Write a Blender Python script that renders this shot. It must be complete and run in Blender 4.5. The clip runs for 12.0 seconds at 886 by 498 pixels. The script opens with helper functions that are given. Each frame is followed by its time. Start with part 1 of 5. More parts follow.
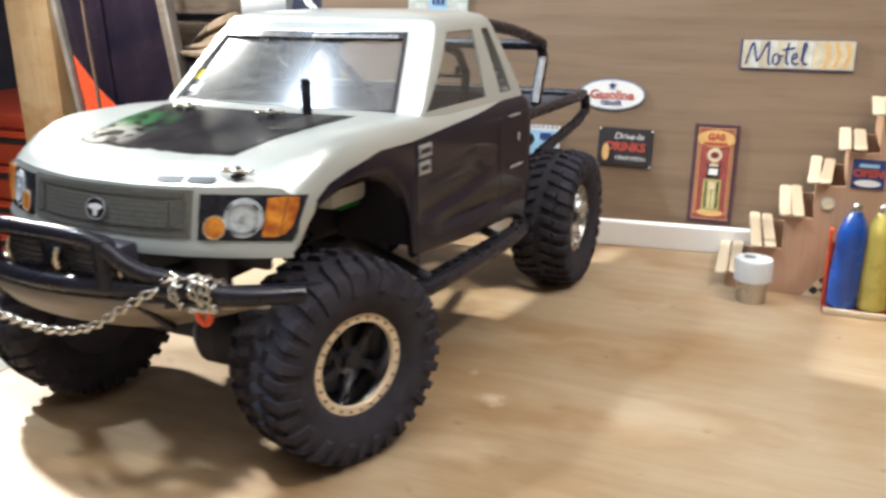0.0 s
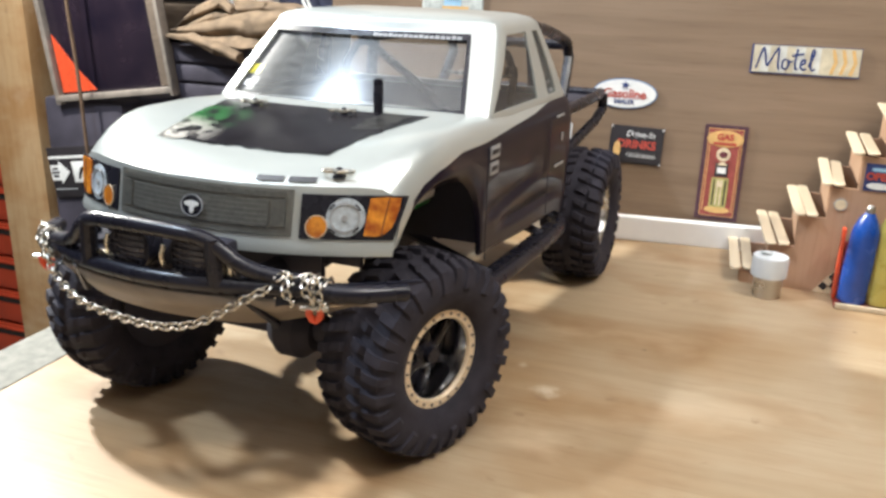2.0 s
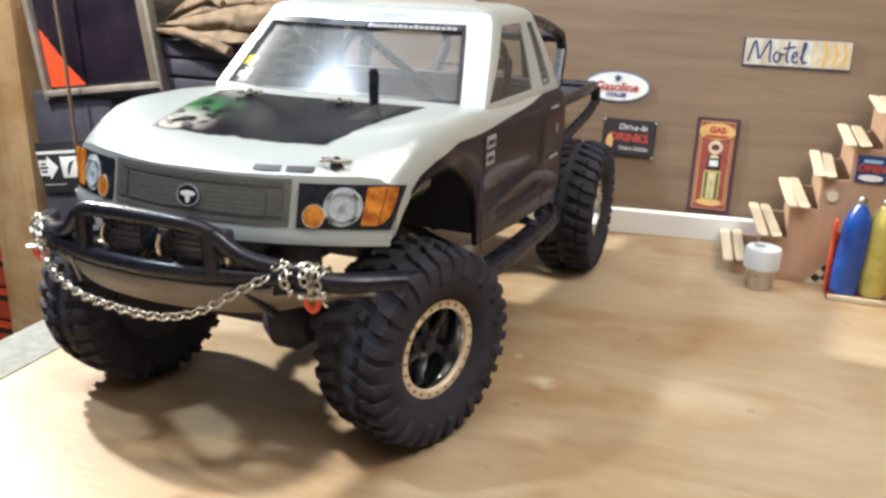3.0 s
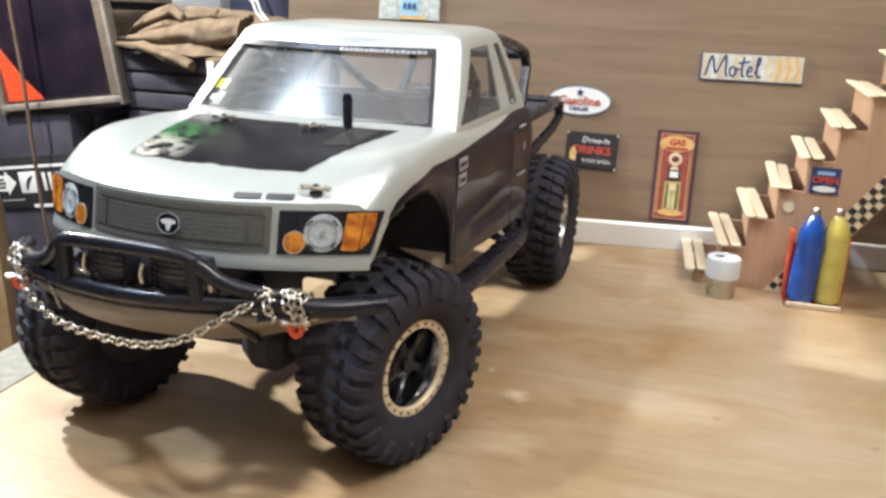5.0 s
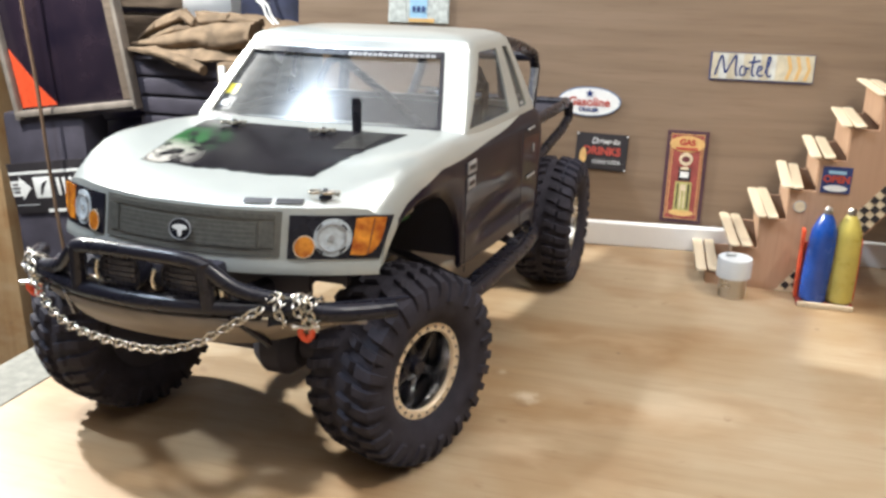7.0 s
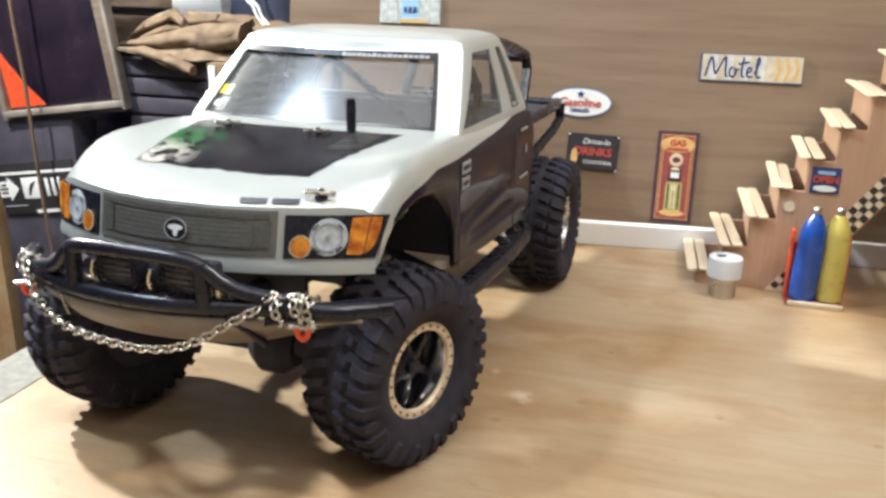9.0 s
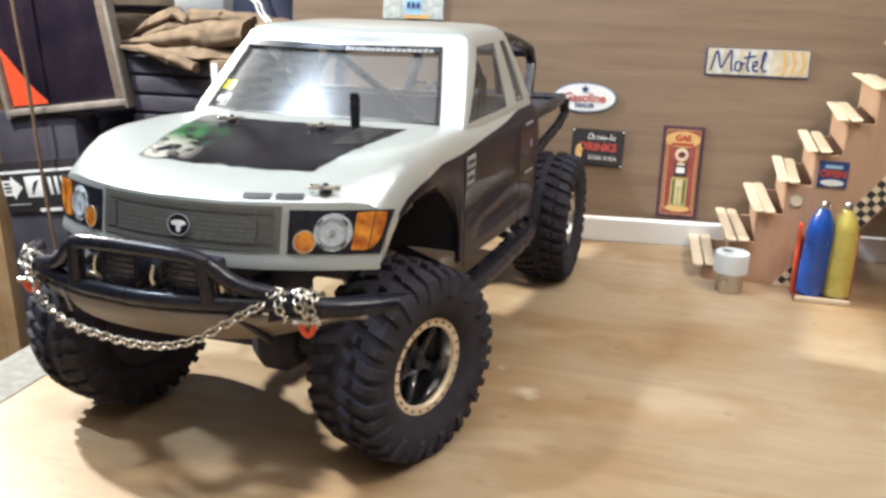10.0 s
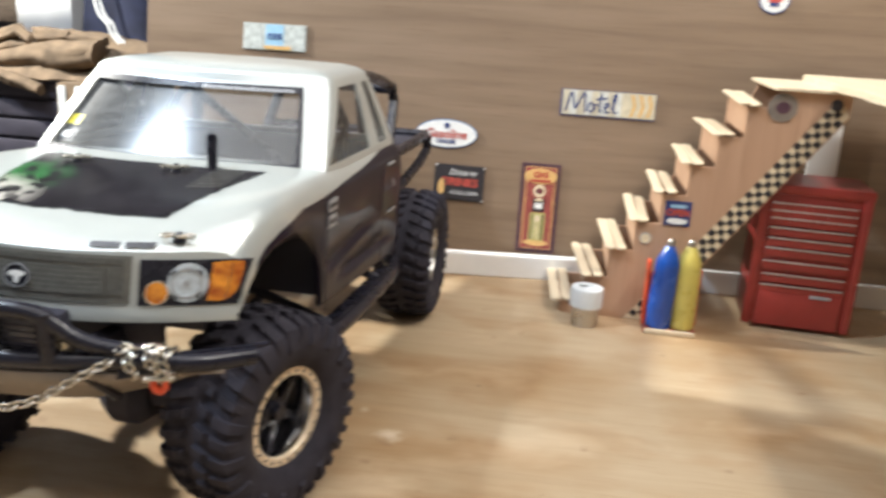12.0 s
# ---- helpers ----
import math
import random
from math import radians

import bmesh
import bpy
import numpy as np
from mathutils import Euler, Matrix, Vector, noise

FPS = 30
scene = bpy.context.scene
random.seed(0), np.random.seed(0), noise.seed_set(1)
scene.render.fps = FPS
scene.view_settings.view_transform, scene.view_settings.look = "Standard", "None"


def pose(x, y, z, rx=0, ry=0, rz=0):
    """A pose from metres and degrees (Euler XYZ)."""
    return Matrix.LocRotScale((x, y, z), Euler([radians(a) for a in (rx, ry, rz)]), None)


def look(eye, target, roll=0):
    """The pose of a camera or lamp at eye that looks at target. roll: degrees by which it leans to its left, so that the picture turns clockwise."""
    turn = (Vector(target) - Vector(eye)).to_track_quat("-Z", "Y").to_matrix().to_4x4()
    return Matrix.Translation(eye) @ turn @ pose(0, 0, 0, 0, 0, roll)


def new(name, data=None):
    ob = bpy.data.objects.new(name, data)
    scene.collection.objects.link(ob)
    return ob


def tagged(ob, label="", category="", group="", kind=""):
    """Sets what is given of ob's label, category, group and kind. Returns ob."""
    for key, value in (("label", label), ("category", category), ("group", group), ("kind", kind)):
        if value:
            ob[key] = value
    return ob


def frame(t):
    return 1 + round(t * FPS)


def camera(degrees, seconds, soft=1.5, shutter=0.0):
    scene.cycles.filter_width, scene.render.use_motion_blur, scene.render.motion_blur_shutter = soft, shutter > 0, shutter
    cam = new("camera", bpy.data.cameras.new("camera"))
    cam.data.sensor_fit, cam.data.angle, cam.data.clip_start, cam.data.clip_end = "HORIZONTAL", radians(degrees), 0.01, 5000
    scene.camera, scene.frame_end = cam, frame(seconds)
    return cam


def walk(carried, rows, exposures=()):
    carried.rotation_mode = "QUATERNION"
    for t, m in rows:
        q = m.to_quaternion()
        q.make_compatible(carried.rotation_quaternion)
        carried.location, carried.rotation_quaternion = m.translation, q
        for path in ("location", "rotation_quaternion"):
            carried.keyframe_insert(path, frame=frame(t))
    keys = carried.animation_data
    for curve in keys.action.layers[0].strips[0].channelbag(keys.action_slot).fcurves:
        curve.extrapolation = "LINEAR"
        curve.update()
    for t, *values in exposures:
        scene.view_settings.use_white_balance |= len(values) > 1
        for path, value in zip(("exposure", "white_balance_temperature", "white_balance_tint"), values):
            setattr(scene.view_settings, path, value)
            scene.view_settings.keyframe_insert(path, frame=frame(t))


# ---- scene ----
cam = camera(55.3, 12.0, soft=2.9, shutter=0.8)
PATH = [
    (0, (0.108, 0.065, 0.253), (-0.669, 1.806, -0.351), -0.5),
    (0.5, (0.083, 0.052, 0.257), (-0.667, 1.792, -0.386), 0.1),
    (1, (0.063, 0.042, 0.255), (-0.594, 1.8, -0.436), 1.3),
    (1.5, (0.044, 0.03, 0.259), (-0.587, 1.798, -0.428), 1.2),
    (2, (0.042, 0.024, 0.265), (-0.601, 1.807, -0.373), 1.5),
    (2.5, (0.042, 0.024, 0.263), (-0.573, 1.815, -0.382), 1.7),
    (3, (0.038, 0.022, 0.261), (-0.579, 1.812, -0.383), 1.6),
    (5, (0.032, 0.011, 0.274), (-0.497, 1.833, -0.359), 1.5),
    (5.5, (0.031, 0.009, 0.277), (-0.525, 1.826, -0.348), 1.1),
    (6, (0.033, 0.009, 0.276), (-0.524, 1.823, -0.356), 1.0),
    (6.5, (0.032, 0.01, 0.276), (-0.524, 1.824, -0.355), 0.9),
    (7, (0.034, 0.01, 0.276), (-0.523, 1.824, -0.356), 0.8),
    (9, (0.031, 0.007, 0.276), (-0.5, 1.83, -0.354), 1.0),
    (9.5, (0.03, 0.009, 0.275), (-0.502, 1.829, -0.362), 1.0),
    (10, (0.029, 0.01, 0.273), (-0.509, 1.829, -0.361), 0.7),
    (10.5, (0.026, 0.01, 0.275), (-0.493, 1.842, -0.336), 1.3),
    (11, (0.024, 0.012, 0.275), (-0.48, 1.845, -0.346), 1.4),
    (11.5, (0.019, 0.018, 0.276), (-0.357, 1.884, -0.338), 3.0),
    (11.8, (0.02, 0.017, 0.283), (-0.251, 1.909, -0.304), 3.3),
    (12, (0.029, 0.016, 0.286), (-0.203, 1.917, -0.29), 3.4),
]
walk(cam, [(t, look(eye, target, roll)) for t, eye, target, roll in PATH], [(0.0, 0.2, 6100.0, 10.0), (12.0, 0.2, 6100.0, 10.0)])

# ---- light ----
world = bpy.data.worlds.new("room_light")
scene.world = world
world.use_nodes = True
world.node_tree.nodes["Background"].inputs[0].default_value = (1.0, 0.93, 0.88, 1)
world.node_tree.nodes["Background"].inputs[1].default_value = 0.36


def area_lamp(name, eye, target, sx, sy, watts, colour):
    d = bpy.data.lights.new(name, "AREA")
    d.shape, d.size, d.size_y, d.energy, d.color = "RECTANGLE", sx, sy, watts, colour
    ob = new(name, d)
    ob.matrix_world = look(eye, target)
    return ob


# a warm lamp far to the left, a cool lamp overhead, a warm bulb to the right, then two added fills
area_lamp("left_lamp_light", (-1.17, 0.84, 0.83), (-0.2, 0.45, 0.0), 0.05, 0.05, 33, (1.0, 0.95, 0.84))
area_lamp("overhead_lamp_light", (-0.88, 0.24, 1.3), (-0.25, 0.4, 0.0), 0.06, 0.09, 14, (0.76, 0.88, 1.0))
area_lamp("right_bulb_light", (0.62, 0.42, 1.2), (0.0, 0.5, 0.0), 0.09, 0.09, 8.5, (1.0, 0.92, 0.8))
# broad overhead fill added to lift the shadows; no such fixture is known
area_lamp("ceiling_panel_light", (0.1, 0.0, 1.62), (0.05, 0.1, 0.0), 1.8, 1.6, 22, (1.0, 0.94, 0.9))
# added without a known bulb, to brighten the clutter beyond the table
area_lamp("back_bulb_light", (-0.6, 2.3, 1.2), (-0.8, 1.2, 0.1), 0.25, 0.25, 10, (1.0, 0.97, 0.93))

# ---- materials ----


def mat(name, colour, rough=0.5, metal=0.0, spots=0.12, scale=60.0, bump=0.15, coat=0.0, second=None, stretch=(1, 1, 1), spec=0.5, vary=1.0):
    """A plain surface with two scales of variation and a fine relief."""
    m = bpy.data.materials.new(name)
    m.use_nodes = True
    nt = m.node_tree
    b = nt.nodes["Principled BSDF"]
    tc = nt.nodes.new("ShaderNodeTexCoord")
    mp = nt.nodes.new("ShaderNodeMapping")
    mp.inputs["Scale"].default_value = stretch
    nt.links.new(tc.outputs["Object"], mp.inputs["Vector"])
    n1 = nt.nodes.new("ShaderNodeTexNoise")
    n1.inputs["Scale"].default_value, n1.inputs["Detail"].default_value = scale, 6
    n2 = nt.nodes.new("ShaderNodeTexNoise")
    n2.inputs["Scale"].default_value, n2.inputs["Detail"].default_value = scale * 9, 3
    for n in (n1, n2):
        nt.links.new(mp.outputs[0], n.inputs["Vector"])
    mix = nt.nodes.new("ShaderNodeMix")
    mix.data_type = "RGBA"
    lo = tuple(c * (1 - spots) for c in colour)
    hi = second or tuple(min(1, c * (1 + spots)) for c in colour)
    mix.inputs[6].default_value, mix.inputs[7].default_value = (*lo, 1), (*hi, 1)
    add = nt.nodes.new("ShaderNodeMath")
    add.operation = "MULTIPLY_ADD"
    add.inputs[1].default_value = 0.35
    nt.links.new(n2.outputs[0], add.inputs[0])
    sub = nt.nodes.new("ShaderNodeMapRange")
    sub.inputs[1].default_value, sub.inputs[2].default_value = 0.3, 0.7
    sub.inputs[3].default_value, sub.inputs[4].default_value = -0.15, 0.85
    nt.links.new(n1.outputs[0], sub.inputs[0])
    nt.links.new(sub.outputs[0], add.inputs[2])
    nt.links.new(add.outputs[0], mix.inputs[0])
    nt.links.new(mix.outputs[2], b.inputs["Base Color"])
    rr = nt.nodes.new("ShaderNodeMapRange")
    rr.inputs[3].default_value, rr.inputs[4].default_value = max(0.02, rough - 0.08 * vary), min(1, rough + 0.1 * vary)
    nt.links.new(n1.outputs[0], rr.inputs[0])
    nt.links.new(rr.outputs[0], b.inputs["Roughness"])
    b.inputs["Metallic"].default_value = metal
    b.inputs["Coat Weight"].default_value = coat
    b.inputs["Coat Roughness"].default_value = 0.08
    b.inputs["Specular IOR Level"].default_value = spec
    if bump:
        bp = nt.nodes.new("ShaderNodeBump")
        bp.inputs["Strength"].default_value, bp.inputs["Distance"].default_value = bump, 0.0006
        nt.links.new(n2.outputs[0], bp.inputs["Height"])
        nt.links.new(bp.outputs[0], b.inputs["Normal"])
    return m


def ply(name, dark, mid, light, axis, rough=0.45, coat=0.0, blotch=None, scuffs=()):
    """Rotary-cut plywood: long streaks along one axis, soft blotches, fine pores."""
    m = bpy.data.materials.new(name)
    m.use_nodes = True
    nt = m.node_tree
    b = nt.nodes["Principled BSDF"]
    tc = nt.nodes.new("ShaderNodeTexCoord")

    def noise_at(sc, detail, distort=0.0):
        mp = nt.nodes.new("ShaderNodeMapping")
        mp.inputs["Scale"].default_value = sc
        nt.links.new(tc.outputs["Object"], mp.inputs["Vector"])
        n = nt.nodes.new("ShaderNodeTexNoise")
        n.inputs["Scale"].default_value, n.inputs["Detail"].default_value, n.inputs["Distortion"].default_value = 1.0, detail, distort
        nt.links.new(mp.outputs[0], n.inputs["Vector"])
        return n.outputs[0]

    k = [90.0, 90.0, 90.0]
    k[axis] = 5.0
    streak = noise_at(k, 6, 0.6)
    k2 = [420.0, 420.0, 420.0]
    k2[axis] = 22.0
    pore = noise_at(k2, 3)
    k3 = [9.0, 9.0, 9.0]
    k3[axis] = 2.5
    wide = noise_at(k3, 3, 0.4)
    ramp = nt.nodes.new("ShaderNodeValToRGB")
    e = ramp.color_ramp.elements
    e[0].position, e[0].color = 0.3, (*dark, 1)
    e[1].position, e[1].color = 0.72, (*light, 1)
    x = e.new(0.5)
    x.color = (*mid, 1)
    a = nt.nodes.new("ShaderNodeMath")
    a.operation = "MULTIPLY_ADD"
    a.inputs[1].default_value = 0.4
    nt.links.new(streak, a.inputs[0])
    w = nt.nodes.new("ShaderNodeMath")
    w.operation = "MULTIPLY"
    w.inputs[1].default_value = 0.6
    nt.links.new(wide, w.inputs[0])
    nt.links.new(w.outputs[0], a.inputs[2])
    nt.links.new(a.outputs[0], ramp.inputs[0])
    pm = nt.nodes.new("ShaderNodeMix")
    pm.data_type, pm.blend_type = "RGBA", "MULTIPLY"
    pr = nt.nodes.new("ShaderNodeMapRange")
    pr.inputs[1].default_value, pr.inputs[2].default_value = 0.56, 0.7
    pr.inputs[3].default_value, pr.inputs[4].default_value = 0.0, 0.28
    nt.links.new(pore, pr.inputs[0])
    nt.links.new(pr.outputs[0], pm.inputs[0])
    nt.links.new(ramp.outputs[0], pm.inputs[6])
    pm.inputs[7].default_value = (0.62, 0.5, 0.4, 1)
    last = pm.outputs[2]
    if blotch:
        for sc, lo, hi, amount, col, mode in ((7.5, 0.44, 0.6, 0.9, (0.79, 0.65, 0.49), "MULTIPLY"), (21.0, 0.5, 0.66, 0.5, (0.8, 0.66, 0.52), "MULTIPLY"), (15.0, 0.56, 0.7, 0.3, (0.72, 0.58, 0.4), "MIX"), (60.0, 0.68, 0.73, 0.6, (0.26, 0.16, 0.085), "MIX")):
            n = noise_at((sc * 0.6, sc, sc), 4, 0.3)
            q = nt.nodes.new("ShaderNodeMapRange")
            q.inputs[1].default_value, q.inputs[2].default_value, q.inputs[4].default_value = lo, hi, amount
            nt.links.new(n, q.inputs[0])
            x2 = nt.nodes.new("ShaderNodeMix")
            x2.data_type, x2.blend_type = "RGBA", mode
            nt.links.new(q.outputs[0], x2.inputs[0])
            nt.links.new(last, x2.inputs[6])
            x2.inputs[7].default_value = (*col, 1)
            last = x2.outputs[2]
    for at, radius, col, amount in scuffs:
        dn = nt.nodes.new("ShaderNodeVectorMath")
        dn.operation = "DISTANCE"
        dn.inputs[1].default_value = at
        nt.links.new(tc.outputs["Object"], dn.inputs[0])
        edge = nt.nodes.new("ShaderNodeMath")
        edge.operation = "MULTIPLY_ADD"
        edge.inputs[1].default_value = radius * 1.6
        nt.links.new(noise_at((130, 130, 130), 4), edge.inputs[0])
        nt.links.new(dn.outputs["Value"], edge.inputs[2])
        q = nt.nodes.new("ShaderNodeMapRange")
        q.inputs[1].default_value, q.inputs[2].default_value, q.inputs[3].default_value, q.inputs[4].default_value = radius * 0.9, radius * 1.7, amount, 0.0
        nt.links.new(edge.outputs[0], q.inputs[0])
        x3 = nt.nodes.new("ShaderNodeMix")
        x3.data_type = "RGBA"
        nt.links.new(q.outputs[0], x3.inputs[0])
        nt.links.new(last, x3.inputs[6])
        x3.inputs[7].default_value = (*col, 1)
        last = x3.outputs[2]
    nt.links.new(last, b.inputs["Base Color"])
    rr = nt.nodes.new("ShaderNodeMapRange")
    rr.inputs[3].default_value, rr.inputs[4].default_value = rough - 0.1, rough + 0.15
    nt.links.new(wide, rr.inputs[0])
    nt.links.new(rr.outputs[0], b.inputs["Roughness"])
    b.inputs["Coat Weight"].default_value = coat
    b.inputs["Coat Roughness"].default_value = 0.3
    bp = nt.nodes.new("ShaderNodeBump")
    bp.inputs["Strength"].default_value, bp.inputs["Distance"].default_value = 0.25, 0.0005
    nt.links.new(pore, bp.inputs["Height"])
    nt.links.new(bp.outputs[0], b.inputs["Normal"])
    return m


FLOOR_PLY = ply("birch_plywood_floor", (0.348, 0.256, 0.153), (0.404, 0.307, 0.193), (0.458, 0.357, 0.234), 0, 0.46, 0.1, True, (
    ((-0.061, 0.518, 0.0), 0.012, (0.66, 0.58, 0.45), 0.7), ((-0.009, 0.608, 0.0), 0.0022, (0.12, 0.07, 0.04), 0.8), ((0.163, 0.524, 0.0), 0.004, (0.2, 0.12, 0.07), 0.6),
    ((0.14, 0.707, 0.0), 0.0025, (0.15, 0.09, 0.05), 0.8), ((-0.085, 0.549, 0.0), 0.006, (0.58, 0.5, 0.38), 0.5)))
WALL_PLY = ply("lauan_plywood_wall", (0.141, 0.093, 0.055), (0.207, 0.143, 0.091), (0.266, 0.191, 0.128), 0, 0.5)
STAIR_PLY = ply("thin_plywood", (0.36, 0.215, 0.13), (0.43, 0.27, 0.17), (0.48, 0.315, 0.205), 2, 0.5)
STICK = ply("craft_stick_wood", (0.52, 0.42, 0.28), (0.62, 0.515, 0.36), (0.68, 0.58, 0.43), 1, 0.55)
POST_WOOD = ply("pine_post", (0.42, 0.26, 0.12), (0.53, 0.35, 0.18), (0.6, 0.43, 0.25), 2, 0.5, 0.0, True)
WHITE_TRIM = mat("white_plastic_trim", (0.78, 0.78, 0.76), 0.4, 0, 0.04, 30, 0.05)
GREY_BOARD = mat("grey_speckled_board", (0.2, 0.195, 0.165), 0.8, 0, 0.25, 120, 0.5)
BLACK_PL = mat("black_plastic", (0.013, 0.013, 0.02), 0.27, 0, 0.2, 80, 0.1, spec=0.32)
BLACK_MATT = mat("black_matt", (0.026, 0.025, 0.038), 0.7, 0, 0.2, 60, 0.2)
RUBBER = mat("tyre_rubber", (0.023, 0.021, 0.03), 0.8, 0, 0.3, 90, 0.4, second=(0.036, 0.033, 0.044), spec=0.28)
CHROME = mat("chrome", (0.8, 0.8, 0.8), 0.12, 1.0, 0.05, 40, 0.0)
STEEL = mat("worn_steel", (0.6, 0.58, 0.52), 0.25, 1.0, 0.2, 200, 0.1)
RING = mat("sand_beadlock", (0.72, 0.6, 0.43), 0.4, 0.25, 0.08, 200, 0.1)
RECESS_SHADE = mat("recess_shade", (0.03, 0.024, 0.02), 0.6, 0, 0.2, 100, 0.1)
BLUEBLACK = mat("blue_black_paint", (0.026, 0.025, 0.052), 0.3, 0, 0.15, 50, 0.05, 0.3)
PANE_DK = mat("dark_pane", (0.014, 0.011, 0.024), 0.25, 0, 0.4, 12, 0.05, 0.2, second=(0.026, 0.017, 0.026))
TAUPE = mat("taupe_skid_plate", (0.2, 0.17, 0.14), 0.5, 0.2, 0.12, 90, 0.1)
ORANGE = mat("orange_lens", (0.42, 0.07, 0.008), 0.22, 0, 0.3, 150, 0.3, 0.2, second=(0.82, 0.33, 0.03))
BROWN_LN = mat("brown_lens_rib", (0.16, 0.05, 0.015), 0.4, 0, 0.2, 100, 0.05)
LENS = mat("grey_lamp_lens", (0.46, 0.52, 0.56), 0.5, 0.0, 0.25, 300, 0.1, 0.3)
WHITE_PR = mat("white_print", (0.75, 0.76, 0.74), 0.5, 0, 0.06, 120, 0.03)
GREY_PR = mat("grey_print", (0.32, 0.33, 0.34), 0.5, 0, 0.1, 120, 0.03)
GRILLE = mat("smoked_grille", (0.14, 0.14, 0.125), 0.32, 0.1, 0.15, 200, 0.1, 0.2)
GRILLE_D = mat("dark_grille_mesh", (0.1, 0.1, 0.088), 0.45, 0.1, 0.25, 400, 0.3)
LAMPGLASS = mat("dark_lamp_glass", (0.06, 0.06, 0.075), 0.18, 0.3, 0.3, 300, 0.4, 0.5)
RED_CLIP = mat("red_orange_plastic", (0.62, 0.075, 0.025), 0.35, 0, 0.15, 120, 0.1)
YELLOW_ST = mat("yellow_sticker", (0.75, 0.66, 0.05), 0.5, 0, 0.08, 100, 0.02)
BLUE_BOT = mat("blue_bottle_paint", (0.01, 0.055, 0.27), 0.25, 0, 0.2, 70, 0.1, 0.3)
YEL_BOT = mat("mustard_bottle_paint", (0.46, 0.38, 0.085), 0.28, 0, 0.15, 70, 0.1, 0.3)
TAPE = mat("white_tape", (0.6, 0.62, 0.62), 0.45, 0, 0.04, 60, 0.1)
TINCAN = mat("tin", (0.5, 0.47, 0.42), 0.28, 1.0, 0.1, 60, 0.05)
TOOL_RED = mat("red_tool_chest_enamel", (0.28, 0.03, 0.024), 0.4, 0, 0.12, 50, 0.05, 0.1)
SILVER_PL = mat("silver_strip", (0.55, 0.5, 0.48), 0.35, 0.6, 0.08, 100, 0.02)
NAVY = mat("navy_print", (0.025, 0.045, 0.16), 0.5, 0, 0.1, 150, 0.03)
BLACK_PR = mat("black_print", (0.025, 0.022, 0.025), 0.5, 0, 0.15, 150, 0.03)
RED_PR = mat("red_print", (0.42, 0.065, 0.045), 0.5, 0, 0.15, 150, 0.03)
PUMP_RED = mat("faded_red_print", (0.27, 0.06, 0.05), 0.5, 0, 0.25, 150, 0.03)
BORDER_DK = mat("dark_plum_print", (0.07, 0.03, 0.045), 0.5, 0, 0.2, 120, 0.03)
CREAM = mat("cream_print", (0.66, 0.56, 0.38), 0.5, 0, 0.1, 120, 0.03)
TAN_PR = mat("tan_print", (0.6, 0.38, 0.14), 0.5, 0, 0.12, 120, 0.03)
PALEBLUE = mat("pale_blue_print", (0.3, 0.5, 0.66), 0.5, 0, 0.12, 120, 0.03)
PALE_SIGN = mat("weathered_pale_print", (0.47, 0.5, 0.47), 0.5, 0, 0.3, 140, 0.03)
SLATE = mat("slate_blue_print", (0.13, 0.2, 0.33), 0.5, 0, 0.15, 120, 0.03)
MOTEL_FACE = mat("yellowed_print", (0.52, 0.47, 0.34), 0.5, 0, 0.2, 90, 0.03)
MOTEL_PALE = mat("greyed_print", (0.57, 0.58, 0.53), 0.5, 0, 0.15, 90, 0.03)
OLIVE = mat("olive_print", (0.42, 0.4, 0.14), 0.5, 0, 0.12, 120, 0.03)
MAROON = mat("maroon_print", (0.13, 0.03, 0.04), 0.5, 0, 0.12, 120, 0.03)
PAINT_RED = mat("red_orange_paint", (0.42, 0.055, 0.022), 0.35, 0, 0.12, 20, 0.1)
CRATE_WD = mat("dark_weathered_crate", (0.15, 0.115, 0.085), 0.75, 0, 0.3, 30, 0.3, stretch=(1, 1, 6))
CORD = mat("dark_brown_cord", (0.12, 0.075, 0.045), 0.9, 0, 0.25, 60, 0.3)
BURLAP = mat("brown_canvas", (0.17, 0.12, 0.075), 0.9, 0, 0.35, 45, 0.6)
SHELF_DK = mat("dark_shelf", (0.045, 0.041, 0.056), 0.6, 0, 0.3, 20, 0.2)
FRAME_WD = mat("weathered_grey_frame", (0.22, 0.19, 0.16), 0.6, 0, 0.25, 40, 0.2)
BOUNCE_WALL = mat("bounce_wall_paint", (0.68, 0.64, 0.58), 0.8, 0, 0.08, 6, 0.1)
ROOM_FLOOR = mat("concrete", (0.16, 0.14, 0.12), 0.85, 0, 0.2, 8, 0.2)
BOUNCE_CEIL = mat("bounce_ceiling_paint", (0.75, 0.73, 0.7), 0.8, 0, 0.06, 6, 0.1)
GREEN_PR = mat("green_print", (0.02, 0.22, 0.05), 0.35, 0, 0.5, 260, 0.03)


